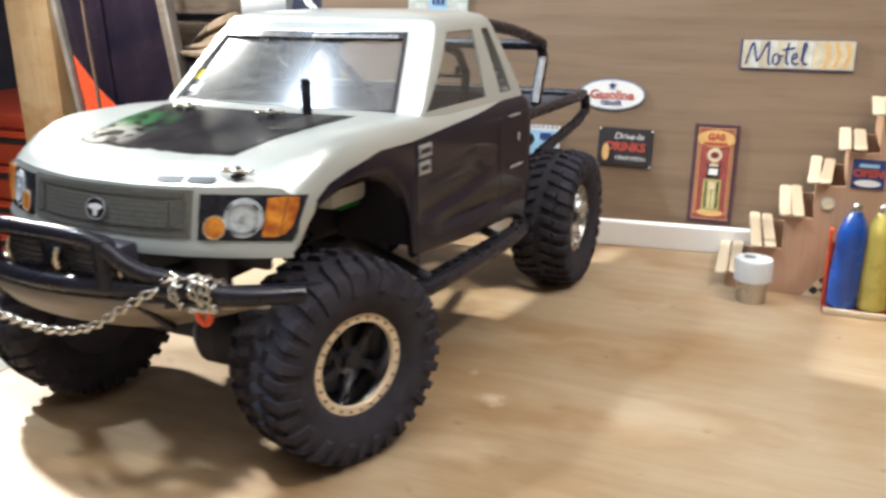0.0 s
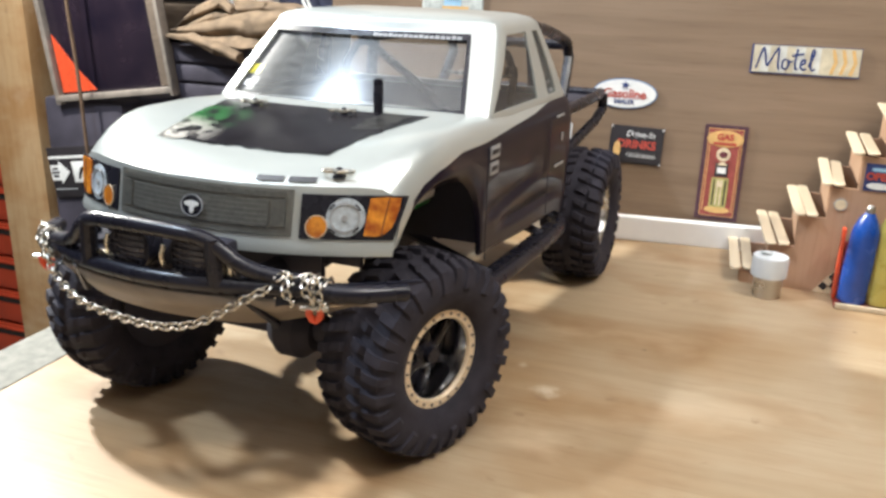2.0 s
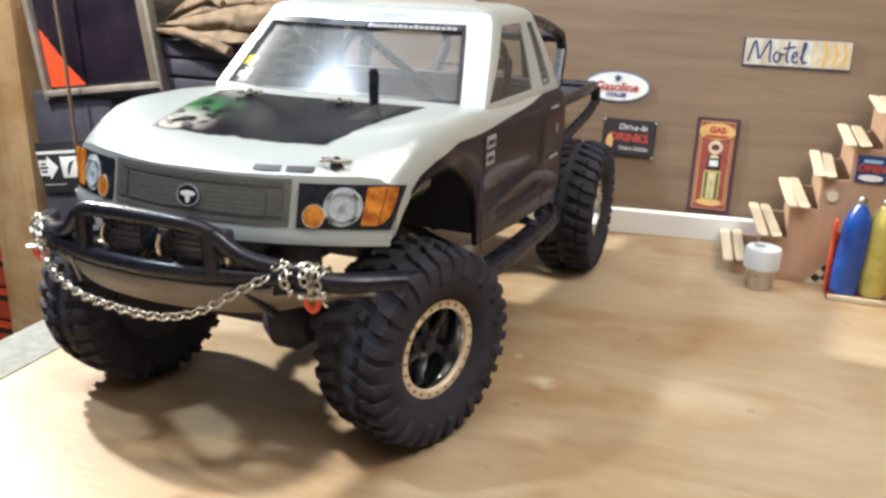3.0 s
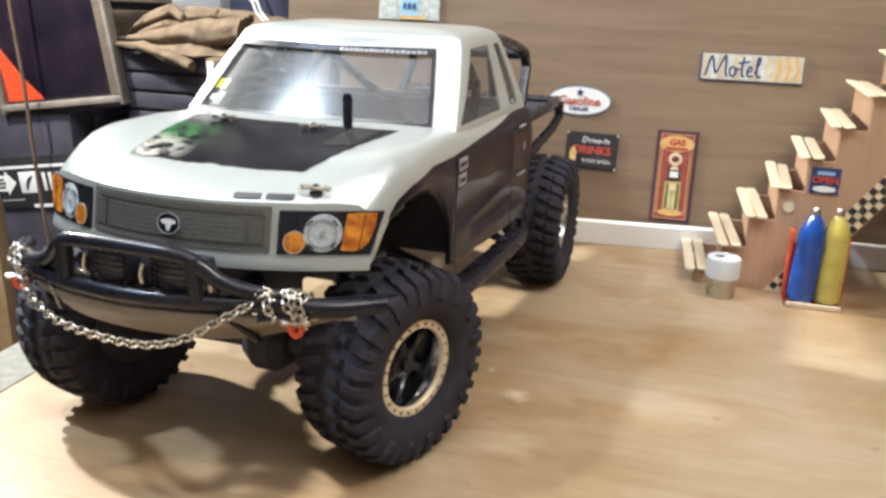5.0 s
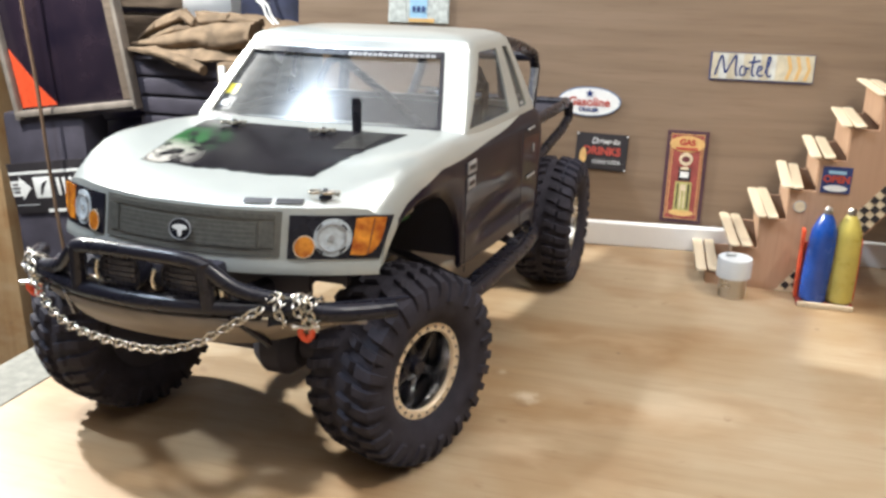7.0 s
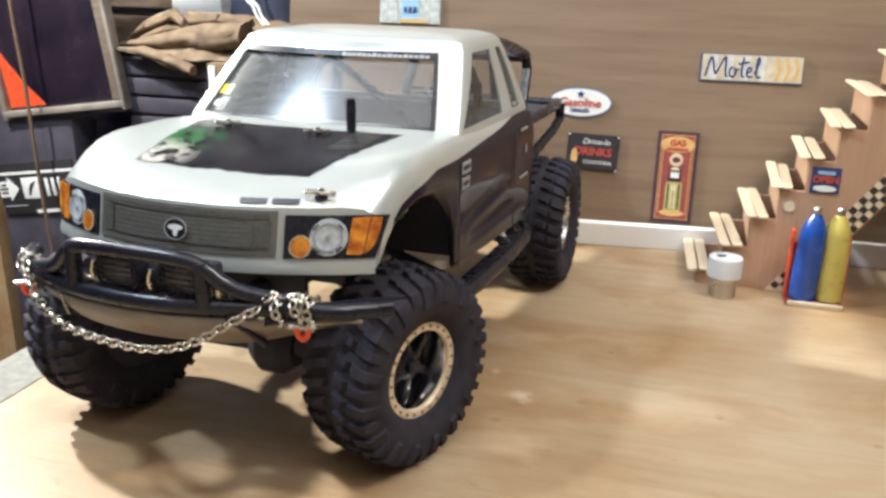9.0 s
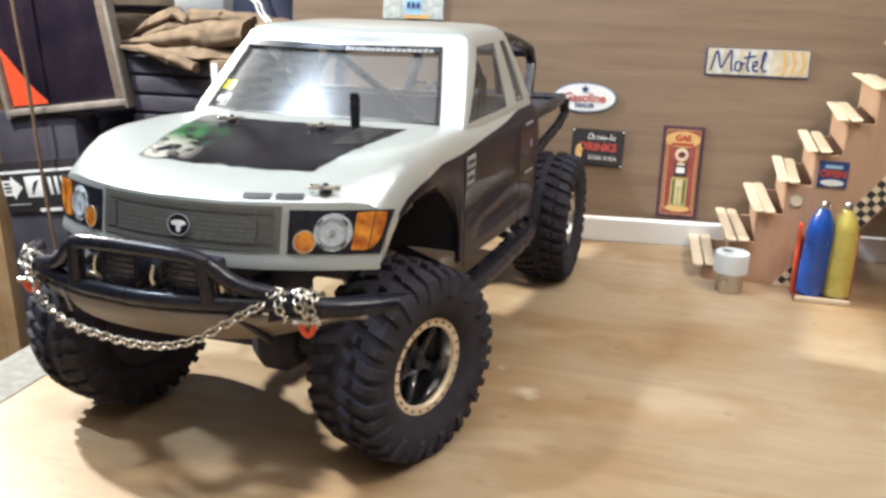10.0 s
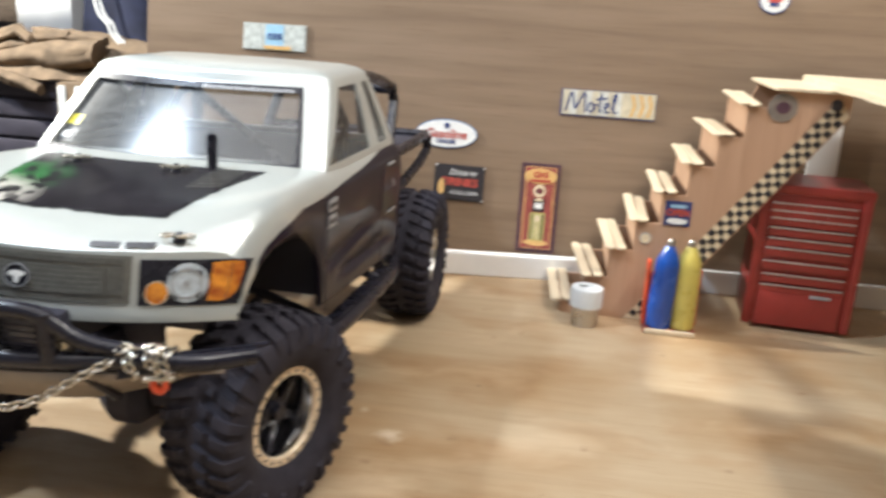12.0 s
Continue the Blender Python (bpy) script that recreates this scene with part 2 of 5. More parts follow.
def glass(name, tint, rough=0.03, haze=0.1):
    m = bpy.data.materials.new(name)
    m.use_nodes = True
    nt = m.node_tree
    out = nt.nodes["Material Output"]
    t = nt.nodes.new("ShaderNodeBsdfTransparent")
    t.inputs[0].default_value = (*tint, 1)
    g = nt.nodes.new("ShaderNodeBsdfGlossy")
    g.inputs["Roughness"].default_value = rough
    f = nt.nodes.new("ShaderNodeFresnel")
    f.inputs[0].default_value = 1.55
    n = nt.nodes.new("ShaderNodeTexNoise")
    n.inputs["Scale"].default_value = 45
    bp = nt.nodes.new("ShaderNodeBump")
    bp.inputs["Strength"].default_value, bp.inputs["Distance"].default_value = 0.004, 0.001
    nt.links.new(n.outputs[0], bp.inputs["Height"])
    nt.links.new(bp.outputs[0], g.inputs["Normal"])
    x = nt.nodes.new("ShaderNodeMixShader")
    nt.links.new(f.outputs[0], x.inputs[0])
    nt.links.new(t.outputs[0], x.inputs[1])
    nt.links.new(g.outputs[0], x.inputs[2])
    # pale diffuse share: surface scuffs plus a painted veil of reflected light
    df = nt.nodes.new("ShaderNodeBsdfDiffuse")
    df.inputs[0].default_value = (0.7, 0.72, 0.72, 1)
    sc = nt.nodes.new("ShaderNodeTexNoise")
    sc.inputs["Scale"].default_value, sc.inputs["Detail"].default_value = 16, 3
    mr = nt.nodes.new("ShaderNodeMapRange")
    mr.inputs[1].default_value, mr.inputs[2].default_value = 0.35, 0.7
    mr.inputs[3].default_value, mr.inputs[4].default_value = haze * 0.6, haze * 1.4
    nt.links.new(sc.outputs[0], mr.inputs[0])
    y = nt.nodes.new("ShaderNodeMixShader")
    nt.links.new(mr.outputs[0], y.inputs[0])
    nt.links.new(x.outputs[0], y.inputs[1])
    nt.links.new(df.outputs[0], y.inputs[2])
    nt.links.new(y.outputs[0], out.inputs[0])
    return m


GLASS = glass("scuffed_veiled_plastic", (0.62, 0.65, 0.66), 0.19, 0.1)
SIDEGLASS = glass("clear_side_plastic", (0.72, 0.74, 0.75), 0.12, 0.05)


def livery():
    """Silver pearl over black: the black starts below a line that climbs over the arch and along the door."""
    m = mat("silver_pearl_paint", (0.475, 0.507, 0.487), 0.28, 0.32, 0.02, 40, 0.01, 0.55, vary=0.12)
    nt = m.node_tree
    b = nt.nodes["Principled BSDF"]
    tc = nt.nodes.new("ShaderNodeTexCoord")
    sp = nt.nodes.new("ShaderNodeSeparateXYZ")
    nt.links.new(tc.outputs["Object"], sp.inputs[0])
    mr = nt.nodes.new("ShaderNodeMapRange")
    mr.inputs[1].default_value, mr.inputs[2].default_value = 0.0, 0.3
    nt.links.new(sp.outputs[1], mr.inputs[0])
    fc = nt.nodes.new("ShaderNodeFloatCurve")
    c = fc.mapping.curves[0]
    pts = ((0.0285, 0.10), (0.0305, 0.13), (0.036, 0.1505), (0.045, 0.157), (0.06, 0.1615), (0.09, 0.1665), (0.125, 0.1655), (0.2, 0.1685), (0.262, 0.173), (0.27, 0.181), (0.3, 0.184))
    c.points[0].location, c.points[1].location = (0, 0), (1, 0.184 * 5)
    for s, z in pts:
        c.points.new(s / 0.3, z * 5)
    for p in c.points:
        p.handle_type = "VECTOR"
    fc.mapping.update()
    nt.links.new(mr.outputs[0], fc.inputs[1])
    zz = nt.nodes.new("ShaderNodeMath")
    zz.operation = "MULTIPLY"
    zz.inputs[1].default_value = 5.0
    nt.links.new(sp.outputs[2], zz.inputs[0])
    lt = nt.nodes.new("ShaderNodeMath")
    lt.operation = "LESS_THAN"
    nt.links.new(zz.outputs[0], lt.inputs[0])
    nt.links.new(fc.outputs[0], lt.inputs[1])
    ab = nt.nodes.new("ShaderNodeMath")
    ab.operation = "ABSOLUTE"
    nt.links.new(sp.outputs[0], ab.inputs[0])
    side = nt.nodes.new("ShaderNodeMath")
    side.operation = "GREATER_THAN"
    side.inputs[1].default_value = 0.088
    nt.links.new(ab.outputs[0], side.inputs[0])
    both = nt.nodes.new("ShaderNodeMath")
    both.operation = "MULTIPLY"
    nt.links.new(lt.outputs[0], both.inputs[0])
    nt.links.new(side.outputs[0], both.inputs[1])
    old = b.inputs["Base Color"].links[0].from_socket
    mx = nt.nodes.new("ShaderNodeMix")
    mx.data_type = "RGBA"
    mx.inputs[7].default_value = (0.014, 0.0115, 0.02, 1)
    nt.links.new(both.outputs[0], mx.inputs[0])
    nt.links.new(old, mx.inputs[6])
    nt.links.new(mx.outputs[2], b.inputs["Base Color"])
    me = nt.nodes.new("ShaderNodeMath")
    me.operation = "MULTIPLY_ADD"
    me.inputs[1].default_value, me.inputs[2].default_value = -0.32, 0.32
    nt.links.new(both.outputs[0], me.inputs[0])
    nt.links.new(me.outputs[0], b.inputs["Metallic"])
    for sock, lo, hi in (("Coat Weight", 0.55, 0.3), ("Specular IOR Level", 0.5, 0.06)):
        q = nt.nodes.new("ShaderNodeMapRange")
        q.inputs[3].default_value, q.inputs[4].default_value = lo, hi
        nt.links.new(both.outputs[0], q.inputs[0])
        nt.links.new(q.outputs[0], b.inputs[sock])
    return m


SILVER = livery()
SILVER_PLAIN = mat("silver_pearl_plain", (0.475, 0.507, 0.487), 0.28, 0.32, 0.02, 40, 0.01, 0.55, vary=0.12)

# ---- building helpers ----


def mesh_of(bm, name, material, smooth=True, angle=35):
    me = bpy.data.meshes.new(name)
    bmesh.ops.recalc_face_normals(bm, faces=bm.faces)
    if smooth:
        for f in bm.faces:
            f.smooth = True
        for e in bm.edges:
            if len(e.link_faces) == 2 and e.calc_face_angle(0) > radians(angle):
                e.smooth = False
    bm.to_mesh(me)
    bm.free()
    if material:
        me.materials.append(material)
    return me


def part(name, bm, material, parent=None, label="", m=None, smooth=True, angle=35):
    ob = new(name, mesh_of(bm, name, material, smooth, angle))
    if parent:
        ob.parent = parent
    if m is not None:
        ob.matrix_basis = m
    return tagged(ob, label)


def thing(name, label, category, m, group="", kind=""):
    ob = new(name)
    ob.empty_display_size = 0.02
    ob.matrix_basis = m
    return tagged(ob, label, category, group, kind)


def box(sx, sy, sz, at=(0, 0, 0), bevel=0.0, bm=None, m=None):
    """A box with its middle at a place, edges rounded."""
    b2 = bmesh.new()
    bmesh.ops.create_cube(b2, size=1.0)
    bmesh.ops.scale(b2, vec=(sx, sy, sz), verts=b2.verts)
    if bevel:
        bmesh.ops.bevel(b2, geom=b2.edges[:] + b2.verts[:], offset=bevel, segments=2, profile=0.6, affect="EDGES")
    if m is not None:
        bmesh.ops.transform(b2, matrix=m, verts=b2.verts)
    bmesh.ops.translate(b2, vec=at, verts=b2.verts)
    return joined(bm, b2)


def joined(bm, b2):
    if bm is None:
        return b2
    me = bpy.data.meshes.new("tmp")
    b2.to_mesh(me)
    b2.free()
    bm.from_mesh(me)
    bpy.data.meshes.remove(me)
    return bm


def revolve(profile, n=32, bm=None, m=None, closed=False):
    """Profile of (radius, height), turned round z."""
    b2 = bmesh.new()
    rings = []
    for r, z in profile:
        if r < 1e-6:
            rings.append([b2.verts.new((0, 0, z))])
        else:
            rings.append([b2.verts.new((r * math.cos(2 * math.pi * i / n), r * math.sin(2 * math.pi * i / n), z)) for i in range(n)])
    pairs = list(zip(rings, rings[1:])) + ([(rings[-1], rings[0])] if closed else [])
    for a, c in pairs:
        for i in range(n):
            j = (i + 1) % n
            if len(a) == 1 and len(c) == 1:
                continue
            if len(a) == 1:
                b2.faces.new((a[0], c[j], c[i]))
            elif len(c) == 1:
                b2.faces.new((a[i], a[j], c[0]))
            else:
                b2.faces.new((a[i], a[j], c[j], c[i]))
    if m is not None:
        bmesh.ops.transform(b2, matrix=m, verts=b2.verts)
    return joined(bm, b2)


def tube(points, r, n=12, bm=None, closed=False, rounds=2):
    """A bent rod through points; corners are rounded by cutting them."""
    P = [Vector(p) for p in points]
    for _ in range(rounds):
        if len(P) < 3:
            break
        Q = [] if closed else [P[0]]
        N = len(P)
        for i in range(N if closed else N - 1):
            a, c = P[i], P[(i + 1) % N]
            Q += [a.lerp(c, 0.22), a.lerp(c, 0.78)]
        if not closed:
            Q = [P[0]] + Q[2:-1] + [P[-1]]
        P = Q
    b2 = bmesh.new()
    N = len(P)
    rings = []
    up = None
    for i in range(N):
        if closed:
            d = (P[(i + 1) % N] - P[i - 1]).normalized()
        else:
            d = (P[min(i + 1, N - 1)] - P[max(i - 1, 0)]).normalized()
        if up is None:
            up = Vector((0, 0, 1)) if abs(d.z) < 0.9 else Vector((1, 0, 0))
        u = (up - d * up.dot(d)).normalized()
        up = u
        w = d.cross(u)
        rings.append([b2.verts.new(P[i] + r * (math.cos(2 * math.pi * k / n) * u + math.sin(2 * math.pi * k / n) * w)) for k in range(n)])
    seq = list(zip(rings, rings[1:])) + ([(rings[-1], rings[0])] if closed else [])
    for a, c in seq:
        for k in range(n):
            b2.faces.new((a[k], a[(k + 1) % n], c[(k + 1) % n], c[k]))
    if not closed:
        b2.faces.new(rings[0])
        b2.faces.new(rings[-1][::-1])
    return joined(bm, b2)


def slab(outline, thick, m=None, bm=None):
    """A flat outline of (x, y), given a thickness up its z."""
    b2 = bmesh.new()
    lo = [b2.verts.new((x, y, 0)) for x, y in outline]
    hi = [b2.verts.new((x, y, thick)) for x, y in outline]
    b2.faces.new(lo[::-1])
    b2.faces.new(hi)
    for i in range(len(lo)):
        j = (i + 1) % len(lo)
        b2.faces.new((lo[i], lo[j], hi[j], hi[i]))
    if m is not None:
        bmesh.ops.transform(b2, matrix=m, verts=b2.verts)
    return joined(bm, b2)


def ellipse(a, b, n=40):
    return [(a * math.cos(2 * math.pi * i / n), b * math.sin(2 * math.pi * i / n)) for i in range(n)]


def words(text, size, material, parent, m, name="lettering", shear=0.0, squeeze=1.0, bold=0.0):
    c = bpy.data.curves.new(name, "FONT")
    c.body, c.size, c.align_x, c.align_y, c.extrude, c.shear, c.offset = text, size, "CENTER", "CENTER", 0.0001, shear, bold
    tmp = new("tmp_text", c)
    bpy.context.view_layer.update()
    me = bpy.data.meshes.new_from_object(tmp.evaluated_get(bpy.context.evaluated_depsgraph_get()))
    bpy.data.objects.remove(tmp)
    me.materials.clear()
    me.materials.append(material)
    ob = new(name, me)
    ob.parent = parent
    ob.matrix_basis = m @ Matrix.Diagonal((squeeze, 1, 1, 1))
    return ob


def solid(ob, t, offset=-1, crisp=True, split=42):
    md = ob.modifiers.new("thickness", "SOLIDIFY")
    md.thickness, md.offset = t, offset
    if crisp:
        es = ob.modifiers.new("crisp_rim", "EDGE_SPLIT")
        es.split_angle = radians(split)
    return ob


# ---- structure ----
LEAN_BACK = math.degrees(math.atan(0.126))
WALL_M = pose(0, 0.897, 0, 90 - LEAN_BACK, 0, 0)   # wall plane: local x along it, local y up it, local z towards the room


def structure(name, bm, material, label="", m=None, smooth=False):
    return tagged(part(name, bm, material, None, label, m, smooth), label, "", "", "structure")


structure("ground_board", box(1.5, 1.75, 0.012, (0.365, 0.045, -0.006), 0.0012), FLOOR_PLY, "light brown plywood board floor of the diorama")
structure("edge_board", box(0.046, 1.2, 0.014, (-0.4095, 0.2, -0.0075), 0.001), GREY_BOARD, "grey speckled strip along the plywood edge")
structure("wall_back", box(1.55, 0.62, 0.006, (0.35, 0.3, -0.003), 0.0008), WALL_PLY, "brown plywood back wall leaning slightly", WALL_M)
structure("trim", box(0.56, 0.012, 0.0245, (-0.14, 0.006, 0.01225), 0.0015), WHITE_TRIM, "white trim strip at the wall's foot", pose(0, 0.8775, 0, 0, 0, 6.2))
structure("trim", box(0.4, 0.008, 0.0245, (0.36, 0.893, 0.01225), 0.0015), WHITE_TRIM, "white trim strip behind the tool chest")
structure("table_top", box(1.62, 1.9, 0.03, (0.38, 0.05, -0.03), 0.003), ROOM_FLOOR, "worn workbench top under the board")
structure("room_floor", box(7, 7, 0.05, (0, 0.5, -0.8)), ROOM_FLOOR, "dark concrete room floor")
# ceiling and near wall are unseen, added pale to bounce light back
structure("ceiling", box(7, 7, 0.05, (0, 0.5, 1.7)), BOUNCE_CEIL, "unseen ceiling added to bounce light")
# added dark walls: the paint reflects them, the left one closes the background
structure("wall_far", box(7, 0.05, 2.6, (0, 3.2, 0.5)), SHELF_DK, "added dark wall for backdrop and reflections")
structure("wall_near", box(7, 0.05, 2.6, (0, -2.2, 0.5)), BOUNCE_WALL, "unseen wall added to bounce light")
structure("wall_left", box(0.05, 7, 2.6, (-2.6, 0.5, 0.5)), SHELF_DK, "added dark wall for backdrop and reflections")
structure("wall_right", box(0.05, 7, 2.6, (2.6, 0.5, 0.5)), SHELF_DK, "added dark wall for backdrop and reflections")

# ---- signs on the wall ----


def on_wall(x, z, lift=0.0005, turn=0.0):
    return WALL_M @ pose(x, z / math.cos(radians(LEAN_BACK)), lift, 0, 0, turn)


def sign(name, label, x, z, w, h, material, turn=0.0, oval=False):
    outline = ellipse(w / 2, h / 2) if oval else [(-w / 2, -h / 2), (w / 2, -h / 2), (w / 2, h / 2), (-w / 2, h / 2)]
    t = thing(name, label, "sign", on_wall(x, z, 0.0003, turn), "signs on the wall")
    part("backing", slab(outline, 0.001), material, t, smooth=False)
    return t


def patch(parent, name, x, y, w, h, material, lift=0.0012, turn=0.0, outline=None, thick=0.0003):
    o = outline or [(-w / 2, -h / 2), (w / 2, -h / 2), (w / 2, h / 2), (-w / 2, h / 2)]
    return part(name, slab(o, thick), material, parent, "", pose(x, y, lift, 0, 0, turn), False)


motel = sign("motel_sign", "cream paper motel sign with blue script and tan chevrons", 0.0828, 0.1855, 0.098, 0.0275, NAVY)
patch(motel, "face", 0.0006, 0.0004, 0.0955, 0.0255, MOTEL_FACE)
for i, ww in enumerate((0.008, 0.007, 0.009, 0.006)):
    patch(motel, "pale_panel", -0.036 + i * 0.0155, 0.0004, ww, 0.0245, MOTEL_PALE, 0.0014)


def stroke(parent, pts, r, x, y, k, name="script_stroke"):
    """A brush stroke through points, pressed flat."""
    bm = tube([(x + px * k, y + py * k, 0) for px, py in pts], r, 6)
    bmesh.ops.scale(bm, vec=(1, 1, 0.25), verts=bm.verts)
    part(name, bm, NAVY, parent, "", pose(0, 0, 0.002))


SCRIPT = {
    "M": [(-0.1, 0.0), (0.12, 0.95), (0.2, 0.95), (0.36, 0.15), (0.42, 0.15), (0.78, 1.0), (0.84, 0.98), (0.86, 0.1), (0.95, 0.0)],
    "o": [(1.2, 0.5), (1.04, 0.4), (1.06, 0.06), (1.25, 0.02), (1.36, 0.25), (1.25, 0.5), (1.3, 0.36), (1.5, 0.4)],
    "t": [(1.66, 0.98), (1.6, 0.4), (1.62, 0.06), (1.75, 0.04)],
    "t_bar": [(1.42, 0.66), (1.95, 0.76)],
    "e": [(1.84, 0.24), (2.06, 0.34), (2.02, 0.52), (1.88, 0.46), (1.84, 0.16), (1.98, 0.02), (2.14, 0.1)],
    "l": [(2.2, 0.2), (2.42, 0.8), (2.38, 1.0), (2.28, 0.9), (2.28, 0.15), (2.38, 0.02), (2.5, 0.1)],
}
for key, pts in SCRIPT.items():
    stroke(motel, pts, 0.00105, -0.0415, -0.0092, 0.0205)
for i in range(3):
    x0 = 0.0225 + i * 0.0085
    part("chevron", slab([(x0, 0.0115), (x0 + 0.003, 0.0115), (x0 + 0.0062, 0), (x0 + 0.003, -0.0115), (x0, -0.0115), (x0 + 0.0032, 0)], 0.0003), TAN_PR, motel, "", pose(0, 0.0004, 0.0016), False)

gas = sign("gasoline_sign", "oval white gasoline dealer sign with a blue rim and star", -0.084, 0.1432, 0.0665, 0.031, SLATE, 0, True)
patch(gas, "face", 0, 0, 0, 0, WHITE_PR, 0.0011, 0, ellipse(0.0318, 0.0142))
star = [(0.0048 * (1 if i % 2 == 0 else 0.42) * math.sin(math.pi * i / 5), 0.0048 * (1 if i % 2 == 0 else 0.42) * math.cos(math.pi * i / 5)) for i in range(10)]
patch(gas, "star", 0, 0.0085, 0, 0, NAVY, 0.0016, 0, star)
words("Gasoline", 0.0125, RED_PR, gas, pose(0, -0.0005, 0.0017), bold=0.0003)
words("DEALER", 0.0058, NAVY, gas, pose(0, -0.0085, 0.0017), bold=0.0002)

drinks = sign("drinks_sign", "black drive-in drinks sign with red and white lettering", -0.0668, 0.0918, 0.0545, 0.0385, BLACK_PR, -1)
patch(drinks, "face", 0, 0, 0.052, 0.036, BLACK_PR, 0.0011)
words("Drive-In", 0.0088, WHITE_PR, drinks, pose(0.0035, 0.0112, 0.0017), shear=0.2)
words("DRINKS", 0.0115, RED_PR, drinks, pose(0.0005, 0.0005, 0.0017), squeeze=0.98, bold=0.0004)
words("COLD SODA", 0.0052, WHITE_PR, drinks, pose(0.006, -0.0105, 0.0017))
patch(drinks, "bottle_print", -0.019, -0.0055, 0, 0, TAN_PR, 0.0019, 0, ellipse(0.0036, 0.0088, 16))
for dx in (-0.026, 0.026):
    for dy in (-0.0178, 0.0178):
        patch(drinks, "corner_pin", dx, dy, 0, 0, WHITE_PR, 0.0012, 0, ellipse(0.001, 0.001, 8))

pump = sign("gas_pump_sign", "tall red gas pump sign with a dark border", 0.0205, 0.0722, 0.0415, 0.0955, BORDER_DK)
patch(pump, "cream_line", 0, 0, 0.0335, 0.0885, TAN_PR, 0.0011)
patch(pump, "face", 0, 0, 0.0322, 0.087, PUMP_RED, 0.0013)
patch(pump, "title_oval", 0, 0.034, 0, 0, TAN_PR, 0.0015, 0, ellipse(0.0175, 0.0085))
words("GAS", 0.0085, RED_PR, pump, pose(0, 0.0355, 0.002), bold=0.0004)
patch(pump, "unreadable_line", 0, 0.0292, 0.022, 0.0026, RED_PR, 0.002)
patch(pump, "globe", 0, 0.0185, 0, 0, CREAM, 0.0015, 0, ellipse(0.0068, 0.0068, 24))
patch(pump, "globe_mark", 0, 0.0185, 0, 0, MAROON, 0.002, 0, ellipse(0.004, 0.003, 20))
patch(pump, "pump_head", 0, 0.003, 0.0125, 0.014, BLACK_PR, 0.0015)
patch(pump, "pump_dial", 0, 0.0025, 0.0085, 0.006, WHITE_PR, 0.0019)
patch(pump, "pump_arch", 0, 0.0075, 0, 0, CREAM, 0.0019, 0, [(0.0045 * math.cos(math.pi * i / 10), 0.0035 * math.sin(math.pi * i / 10)) for i in range(11)])
patch(pump, "pump_body", 0, -0.02, 0.0165, 0.03, OLIVE, 0.0015)
for dx in (-0.0055, -0.002, 0.0018, 0.0055):
    patch(pump, "pump_panel", dx, -0.02, 0.0014, 0.026, BLACK_PR if abs(dx) > 0.003 else CREAM, 0.0019)
patch(pump, "pump_window", 0, -0.011, 0.006, 0.006, CREAM, 0.0023)
patch(pump, "pump_plinth", 0, -0.0375, 0, 0, TAN_PR, 0.0015, 0, ellipse(0.0125, 0.0035, 20))
for sx in (-1, 1):
    patch(pump, "side_line", sx * 0.0142, -0.004, 0.0008, 0.07, TAN_PR, 0.0015)

cafe = sign("pale_sign", "pale blue paper sign with unreadable lettering", -0.279, 0.231, 0.07, 0.028, PALE_SIGN)
for dx, ww, mm in ((-0.024, 0.018, PALE_SIGN), (0.0, 0.02, PALEBLUE), (0.025, 0.017, PALE_SIGN)):
    patch(cafe, "panel", dx, 0, ww, 0.0265, mm, 0.0011)
for dx in (-0.004, 0.0015, 0.007):
    patch(cafe, "letter_bar", dx - 0.001, 0.001, 0.0034, 0.006, NAVY, 0.0018)
patch(cafe, "base_band", 0.004, -0.011, 0.03, 0.004, TAN_PR, 0.0018)

strip_sign = sign("film_sign", "light blue sign with a white dotted edge", -0.153, 0.092, 0.036, 0.034, WHITE_PR)
patch(strip_sign, "face", 0, -0.001, 0.03, 0.026, PALEBLUE, 0.0011)
patch(strip_sign, "dark_print", 0.003, 0.006, 0.012, 0.007, NAVY, 0.0016)
for i in range(7):
    for sy in (-1, 1):
        patch(strip_sign, "edge_dot", -0.015 + i * 0.005, sy * 0.0155, 0.0025, 0.0018, NAVY if sy > 0 else RED_PR, 0.0012)

badge = sign("round_sign", "round red, white and blue sign", 0.2355, 0.2985, 0.03, 0.026, NAVY, 0, True)
patch(badge, "ring", 0, 0, 0, 0, WHITE_PR, 0.0011, 0, ellipse(0.0135, 0.0115))
patch(badge, "field", 0, 0.003, 0, 0, RED_PR, 0.0015, 0, ellipse(0.0085, 0.0055))
patch(badge, "unreadable_mark", 0, -0.004, 0.009, 0.004, NAVY, 0.002)

# ---- the staircase ----
STEP_X, STEP_Z = 0.0208, 0.0281
SIDE_Y = 0.79


